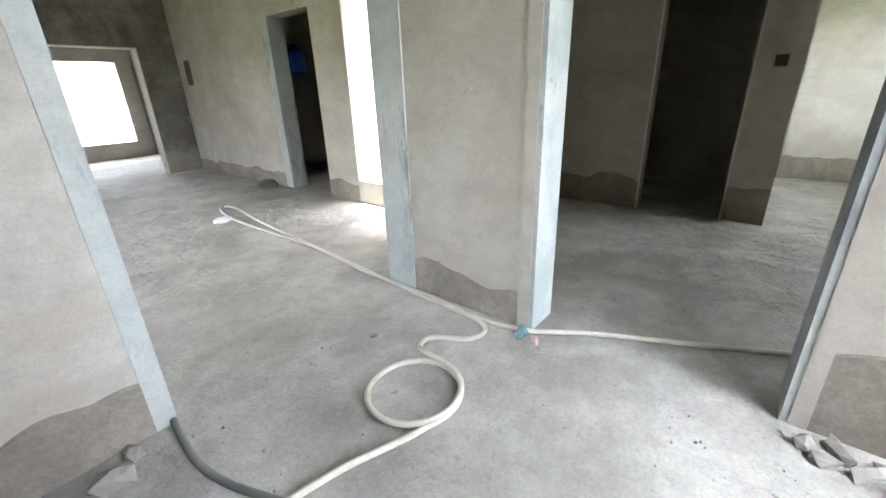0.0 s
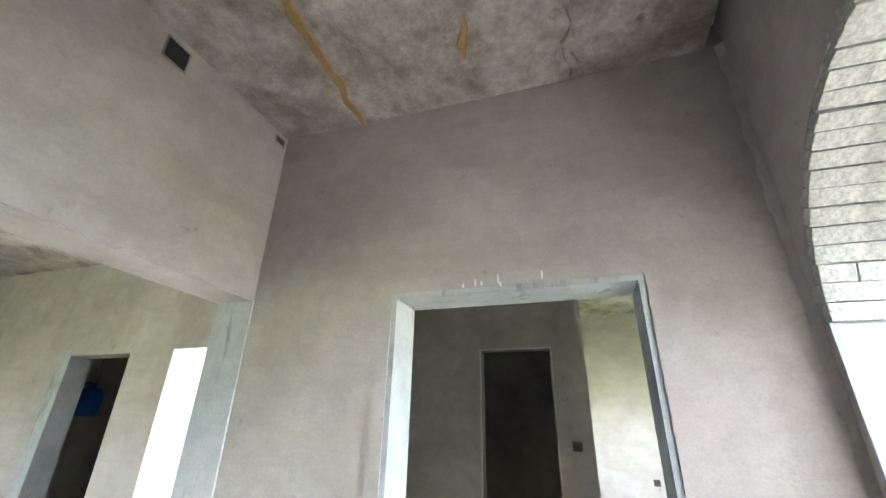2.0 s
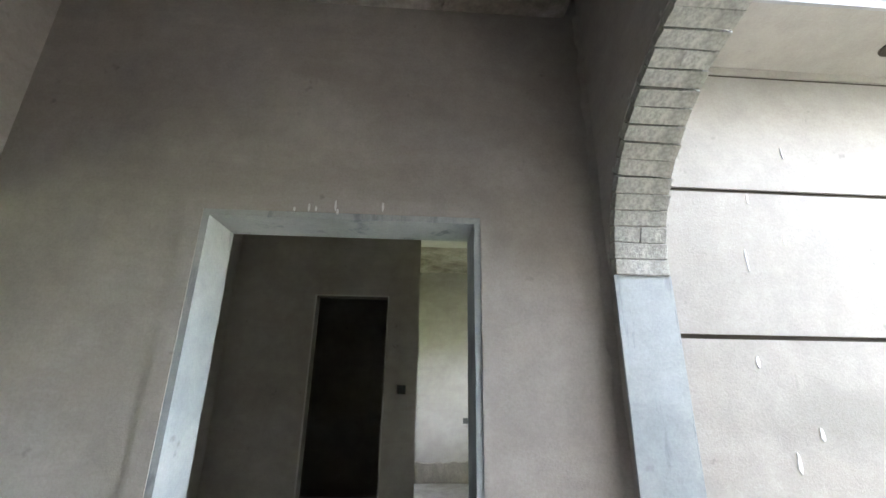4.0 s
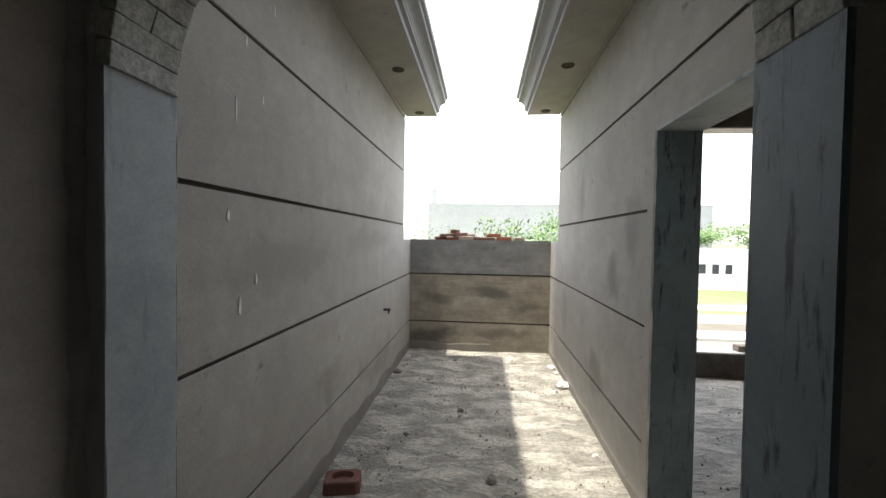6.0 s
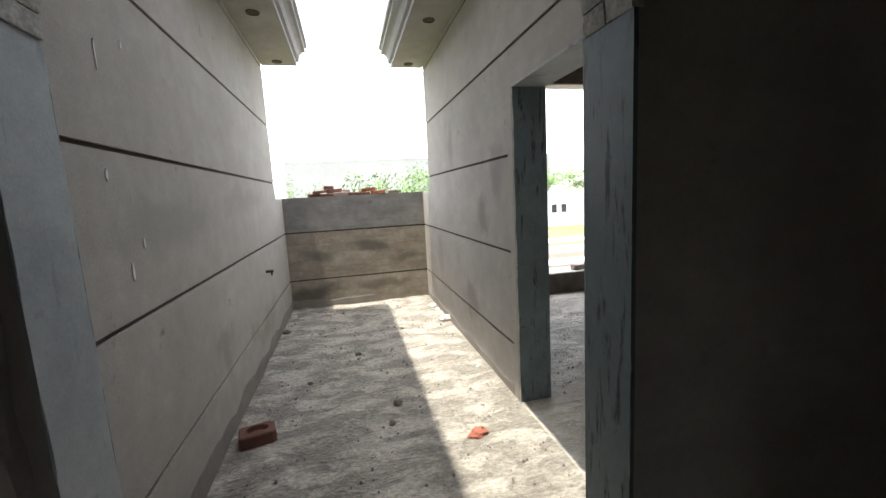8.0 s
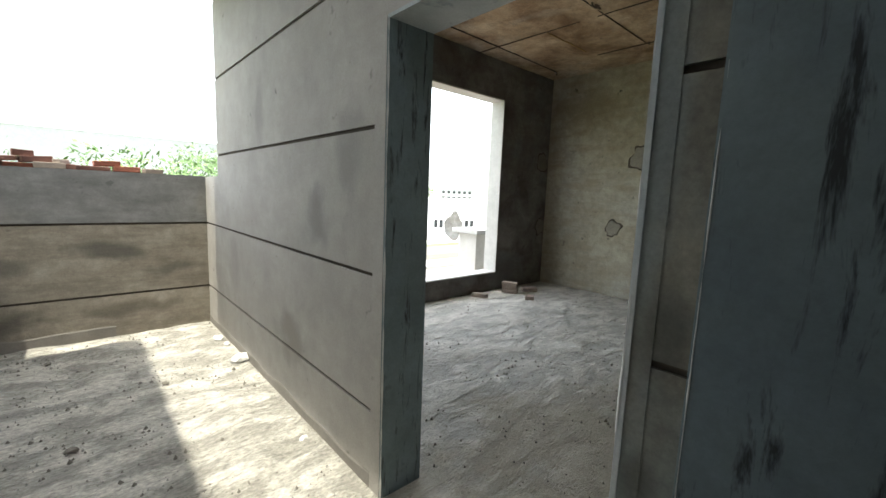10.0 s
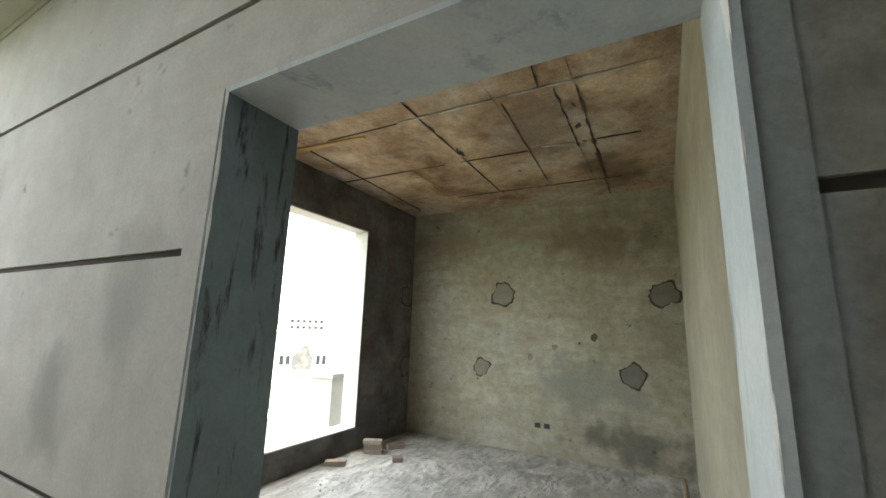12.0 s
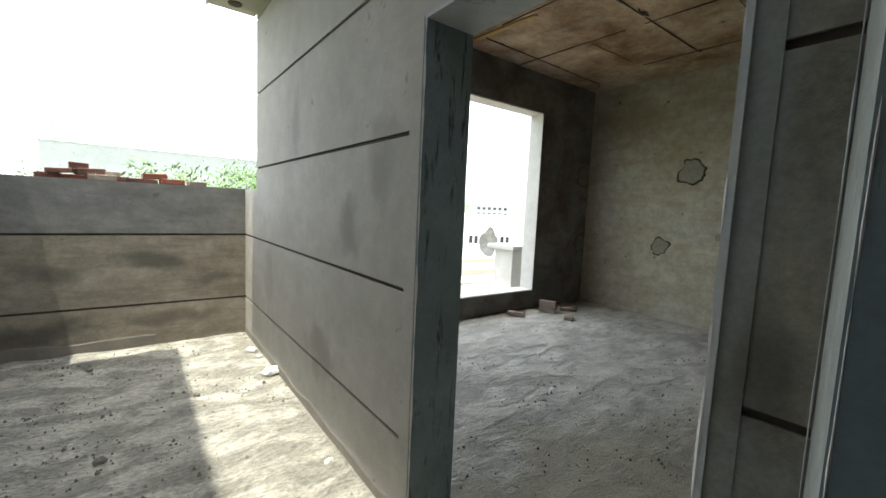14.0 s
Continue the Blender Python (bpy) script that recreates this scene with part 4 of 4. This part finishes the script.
# bricks lying on the garden wall
top = 1.534
rnd = random.Random(5)
for k, (x, lvl, a, l) in enumerate(((-1.02, 0, 14, 0.16), (-0.86, 0, -8, 0.21), (-0.66, 0, 6, 0.20), (-0.52, 0, 70, 0.11), (-0.36, 0, -4, 0.21), (-0.14, 0, 3, 0.20), (0.06, 0, 12, 0.15), (-0.93, 1, -12, 0.18), (-0.74, 1, 20, 0.20), (-0.28, 1, 5, 0.19), (-0.60, 1, -35, 0.10), (-0.82, 2, 8, 0.13))):
    thing("brick", brick_mesh(l, 0.10, (0.045, 0.038, 0.05)[k % 3], seed=k), (DARK_BRICK, RED_BRICK, OLD_BRICK, DARK_BRICK)[k % 4], "loose broken brick heaped on the garden wall", "brick", "bricks on the garden wall", pose(x, 5.69 + rnd.uniform(-0.02, 0.02), top + lvl * 0.046, rnd.uniform(-3, 3), rnd.uniform(-4, 4) * (lvl > 0), a))

# ---- loose things: room with the window ----
for k, (x, y, z, a) in enumerate(((4.33, 4.62, 0.0, 118), (4.34, 4.63, 0.056, 124), (4.32, 4.62, 0.112, 114), (4.68, 4.52, 0.0, 140), (3.75, 4.70, 0.0, 122), (4.25, 4.2, 0.0, 130))):
    thing("brick", brick_mesh(0.23 if k < 5 else 0.12, h=0.055, seed=20 + k), OLD_BRICK, "dusty brick lying on the room floor below the window", "brick", "bricks below the window", pose(x, y, z + 0.002, 0, 0, a))
thing("brick", brick_mesh(0.2, seed=31), OLD_BRICK, "dusty brick lying on the window sill", "brick", "bricks below the window", pose(2.62, 5.0, WZ0 + 0.014, 0, 0, 3))
ob = holder("plastic_pipe", "short white plastic pipe lying on the floor", "pipe", pose(2.72, 1.35, 0.056, 0, 90, 22))
part("tube", lathe([(0.055, -0.0), (0.055, 0.36), (0.052, 0.362), (0.050, 0.36), (0.050, 0.0), (0.055, -0.0)], 32), PVC, ob, smooth=True)
pole = new("wooden_pole", tube([(1.9, 1.34, 0.03), (2.1, 1.325, 0.045), (2.3, 1.33, 0.075), (2.45, 1.30, 0.13), (2.6, 1.325, 0.15), (2.75, 1.27, 0.19), (2.9, 1.31, 0.24), (3.05, 1.265, 0.30), (3.2, 1.295, 0.35), (3.4, 1.25, 0.43), (3.6, 1.27, 0.53)], 0.03, "wooden_pole", WOOD, taper=(1.15, 1.1, 1.2, 1.0, 1.1, 0.85, 0.95, 0.75, 0.8, 0.6, 0.5)))
tagged(pole, "crooked bare wooden pole leaning by the wall", "pole")
plank = thing("plank", worn_box(-0.75, 0.75, -0.012, 0.012, 0.0, 0.24, 0.003), WOOD, "weathered plank standing on edge against the wall", "plank", m=pose(2.75, 1.20, 0.002, 10, 0, 0))
thing("wire_hook", mesh_to_bm(tube([(0, 0, 0), (0.02, 0, -0.03), (0.0, 0, -0.06), (-0.02, 0.0, -0.04)], 0.006, "hook", JOINT)), JOINT, "small wire hook in the ceiling corner", "hook", m=pose(5.1, 4.58, 3.378))
thing("fan_hook", mesh_to_bm(tube([(-0.05, 0, 0), (-0.045, 0, -0.04), (0.045, 0, -0.04), (0.05, 0, 0)], 0.008, "fan", JOINT)), JOINT, "rusty fan hook in the ceiling", "hook", m=pose(3.45, 3.09, 3.376))

# ---- loose things: hall ----
r = 0.014
loop = [(-0.62 + 0.19 * math.cos(a), -0.93 + 0.185 * math.sin(a), r + 0.012 * (i > 9)) for i, a in enumerate([2.4 - k * 0.5 for k in range(14)])]
hose_pts = [(0.35, -1.02, r), (0.1, -0.93, r), (-0.12, -0.91, r), (-0.32, -0.83, r), (-0.46, -0.77, r + 0.01)] + \
    [(-0.645 + 0.225 * math.cos(a), -0.945 + 0.215 * math.sin(a), r + 0.0015 * k) for k, a in enumerate([0.95 + j * 0.465 for j in range(19)])] + \
    [(-0.88, -1.13, r + 0.01), (-0.93, -1.18, r), (-1.02, -1.19, r), (-1.08, -1.08, r), (-1.12, -0.99, r), (-1.22, -0.94, r), (-1.31, -1.0, r), (-1.33, -1.12, r), (-1.36, -1.3, r), (-1.37, -1.5, r), (-1.38, -1.75, r), (-1.39, -2.1, r), (-1.44, -2.6, r), (-1.5, -3.3, r), (-1.45, -4.2, r), (-1.5, -4.9, r), (-1.66, -5.25, r), (-1.75, -5.0, r), (-1.62, -4.4, r), (-1.55, -3.6, r), (-1.47, -2.8, r), (-1.42, -2.2, r), (-1.36, -1.75, r), (-1.33, -1.45, r), (-1.33, -1.1, r), (-1.36, -0.85, r), (-1.42, -0.70, r), (-1.55, -0.55, r), (-1.75, -0.1, r), (-1.97, 0.38, r), (-2.2, 0.8, r)]
tagged(new("water_hose", tube(hose_pts, r, "water_hose", HOSE)), "long pale water hose lying looped on the concrete floor", "hose")
tagged(new("water_hose", tube([(0.11, -1.66, r), (0.13, -1.5, r), (0.15, -1.33, r), (0.1, -1.12, r), (0.02, -0.93, r), (-0.02, -0.8, r), (0.0, -0.6, r), (0.1, -0.4, r)], r * 1.1, "dark_hose", HOSE_DARK)), "dark grey hose lying along the floor", "hose")
for k, (x, y, m_, w) in enumerate(((-1.36, -0.79, RAG, 1), (-1.33, -0.70, RAG_PINK, 1))):
    thing("rag", blob(0.042 - 0.015 * k, 11 + k, (1.5, 0.7, 0.5), 0.9), m_, ("teal" if k == 0 else "pale pink") + " rag tied round the hose", "rag", m=pose(x, y, 0.02, 0, 0, 40 * k))
thing("hose_nozzle", blob(0.08, 2, (1.3, 0.8, 0.5), 0.3), PVC, "white plastic lump at the hose's bend", "nozzle", m=pose(-1.36, -4.5, 0.03))
rubble("broken_brick", "broken brick and mortar rubble at the foot of the wall", ((-1.33, 0.42, 0.040), (-1.34, 0.52, 0.043), (-1.27, 0.48, 0.036), (-1.28, 0.60, 0.047), (-1.22, 0.67, 0.040), (-1.33, 0.64, 0.029), (-1.1, 0.75, 0.043), (-1.2, 0.8, 0.036), (0.35, -1.5, 0.07), (0.5, -1.42, 0.06), (0.28, -1.6, 0.04), (-0.85, -1.45, 0.02)), STONE, "rubble in the hall")
rubble("dark_stone", "dark wet rubble on the hall floor", ((-2.6, -5.75, 0.11), (-2.68, -5.95, 0.09)), DAMP, "rubble by the hall door")
jug = holder("water_jug", "blue plastic jug hanging on the store room wall", "jug", pose(-3.75, -6.35, 1.62))
part("body", lathe([(0.001, 0.0), (0.14, 0.0), (0.16, 0.03), (0.16, 0.26), (0.13, 0.33), (0.05, 0.37), (0.045, 0.42), (0.001, 0.42)]), BLUE, jug, smooth=True)
part("handle", mesh_to_bm(tube([(0.0, 0.0, 0.40), (0.08, 0, 0.46), (0.13, 0, 0.40), (0.13, 0, 0.33)], 0.012, "handle", BLUE)), BLUE, jug)
part("cord", mesh_to_bm(tube([(0, 0, 0.42), (0.0, 0, 0.8), (0.0, 0, 1.74)], 0.004, "cord", BLUE)), HOSE, jug)

# ---- outside ----
pil = holder("gate_pillar", "pale plastered pillar with a flat cap outside the window", "pillar", pose(4.98, 6.0, -0.45, 0, 0, 0))
part("shaft", worn_box(-0.22, 0.22, -0.22, 0.22, 0, 1.22, 0.01), PALE, pil)
part("cap", worn_box(-0.32, 0.32, -0.32, 0.32, 1.22, 1.30, 0.012), FAR_GREY, pil)


def house(name, label, m, w, d, h, wins, material, storeys=1, category="house"):
    ob = holder(name, label, category, m)
    part("wall", boxes((0, w, 0, d, 0, h)), material, ob)
    part("roof", boxes((-0.06, w + 0.06, -0.06, d + 0.06, h, h + 0.08)), material, ob)
    for x, z, a, b in wins:
        part("window", boxes((x, x + a, -0.015, 0.03, z, z + b)), WINDOW_DARK, ob)
    return ob


far = house("white_house", "low white-painted building across the road", pose(9.6, 14.2, -0.45, 0, 0, -33), 9, 6, 1.65, ((1.05, 0.55, 0.14, 0.32), (1.27, 0.55, 0.14, 0.32), (2.35, 0.55, 0.14, 0.32), (2.57, 0.55, 0.14, 0.32)), WHITE_WALL)
part("grey_patch", patch_patch(0.38, 0.6), PLASTER_DARK, far, "bare grey plaster patch")
house("boundary_wall", "white boundary wall with small windows", pose(4.5, 19, -0.45, 0, 0, -8), 9, 0.3, 1.7, ((4.4, 0.7, 0.25, 0.4), (4.9, 0.7, 0.25, 0.4), (5.4, 0.7, 0.25, 0.4)), WHITE_WALL, category="wall")
structure("kerb", worn_box(XR + 0.3, 30, 8.66, 9.36, -0.45, -0.37, 0.02), PALE, "pale kerb along the road", "kerb")
house("far_building", "unfinished two-storey concrete building far away", pose(77, 89, -0.45, 0, 0, -44), 10.5, 8, 3.7, [(0.5 + 1.5 * i, z, 0.8, 0.7) for i in range(6) for z in (0.9, 2.5)], FAR_GREY, category="building")
house("far_building", "pale unfinished building far away", pose(46, 67, -0.45, 0, 0, -30), 6, 6, 3.3, [(0.6 + 1.8 * i, 2.0, 0.9, 0.7) for i in range(3)], FAR_GREY, category="building")
hall_b = house("white_shed", "large pale shed behind the garden wall", pose(-8.5, 60, -0.45), 40, 20, 7.2, (), FAR_GREY, category="building")
for x in (-8.2, -6.6):
    part("chimney", boxes((x + 8.5, x + 9.3, 1, 2, 7.2, 9.6)), FAR_GREY, hall_b)


def bush(name, label, m, r, h, count, seed):
    """A shrub: a few stems and many small leaves in uneven clumps."""
    rnd = random.Random(seed)
    ob = holder(name, label, "bush", m)
    bm = bmesh.new()
    for _ in range(5):
        a, q = rnd.uniform(0, 6.28), rnd.uniform(0.1, r * 0.6)
        v = [bm.verts.new((0.03 * math.cos(a + k * 2.1), 0.03 * math.sin(a + k * 2.1), 0)) for k in range(3)]
        t = bm.verts.new((q * math.cos(a), q * math.sin(a), h * 0.8))
        for k in range(3):
            bm.faces.new((v[k], v[(k + 1) % 3], t))
    part("trunk", bm, BARK, ob)
    verts, faces = [], []
    clumps = [(rnd.uniform(-r, r), rnd.uniform(-r, r) * 0.6, h * rnd.uniform(0.45, 1.0)) for _ in range(26)]
    for _ in range(count):
        c = rnd.choice(clumps)
        p = Vector((rnd.gauss(c[0], r * 0.13), rnd.gauss(c[1], r * 0.13), rnd.gauss(c[2], h * 0.07)))
        s = rnd.uniform(0.03, 0.07) * r / 1.2
        d = Vector((rnd.uniform(-1, 1), rnd.uniform(-1, 1), rnd.uniform(-0.4, 1))).normalized()
        e = d.orthogonal().normalized()
        o = len(verts)
        verts += [tuple(p), tuple(p + d * s + e * s * 0.4), tuple(p + d * s * 2), tuple(p + d * s - e * s * 0.4)]
        faces.append((o, o + 1, o + 2, o + 3))
    me = bpy.data.meshes.new("crown")
    me.from_pydata(verts, [], faces)
    me.materials.append(LEAF)
    c = new("crown", me)
    c.parent = ob
    return ob


for k, (x, y, r_, h_) in enumerate(((0.95, 11, 1.3, 2.45), (-1.75, 11.5, 0.6, 2.35), (2.6, 12.5, 1.4, 2.45), (16, 38, 3.5, 2.9), (30, 46, 5, 4.0), (24, 60, 6, 3.6))):
    bush("bush", "leafy green bush beyond the walls", pose(x, y, -0.45), r_, h_, 2600, k)

# ---- bare bricks of the arch ----
ARCH_B = RISE + 0.02
curve = []
for i in range(2001):
    a = math.pi * i / 2000
    curve.append((ARCH_R * math.cos(a), ARCH_B * math.sin(a), a))
run = [0.0]
for p, q in zip(curve, curve[1:]):
    run.append(run[-1] + math.hypot(q[0] - p[0], q[1] - p[1]))
count = int(run[-1] / 0.071)
bricks_full = [mesh_of(worn_box(-0.0325, 0.0325, -0.114, 0.114, -0.03, 0.03, 0.004, k, 0.004), "brick", BRICK_GREY) for k in range(5)]
bricks_half = [mesh_of(worn_box(-0.0325, 0.0325, -0.055, 0.055, -0.03, 0.03, 0.004, 9 + k, 0.004), "brick", BRICK_GREY) for k in range(3)]
rnd = random.Random(8)
j = 0
for i in range(count):
    while run[j] < (i + 0.5) * run[-1] / count:
        j += 1
    x, z, a = curve[j]
    nx, nz = math.cos(a) / ARCH_R, math.sin(a) / ARCH_B
    nl = math.hypot(nx, nz)
    nx, nz = nx / nl, nz / nl
    drop = 0.006 + rnd.uniform(0, 0.005)
    rows = ((rnd.choice(bricks_full), 0),) if rnd.random() < 0.8 else ((rnd.choice(bricks_half), -0.058), (rnd.choice(bricks_half), 0.058))
    for me, off in rows:
        b = new("brick", me)
        b.parent = arch_wall
        b.matrix_basis = pose(ac + x - drop * nx, (YN0 + YN1) / 2 + SKEW * x + off + rnd.uniform(-0.004, 0.004), SPR + z - drop * nz, 0, math.degrees(math.atan2(nx, nz)) + rnd.uniform(-1.2, 1.2), rnd.uniform(-0.8, 0.8))
# mortar smears over the courses
for k in range(40):
    j = rnd.randrange(60, 1940)
    x, z, a = curve[j]
    nx, nz = math.cos(a) / ARCH_R, math.sin(a) / ARCH_B
    bm = patch_disc(rnd.uniform(0.012, 0.03), k, 0.003, 16, 0.6)
    part("mortar_smear", bm, BRICK_GREY, arch_wall, "smear of pale mortar").matrix_basis = Matrix.Translation((ac + x - 0.02 * nx / math.hypot(nx, nz), (YN0 + YN1) / 2 + SKEW * x + rnd.uniform(-0.07, 0.07), SPR + z - 0.02 * nz / math.hypot(nx, nz))) @ Vector((nx, 0, nz)).to_track_quat('Y', 'Z').to_matrix().to_4x4()
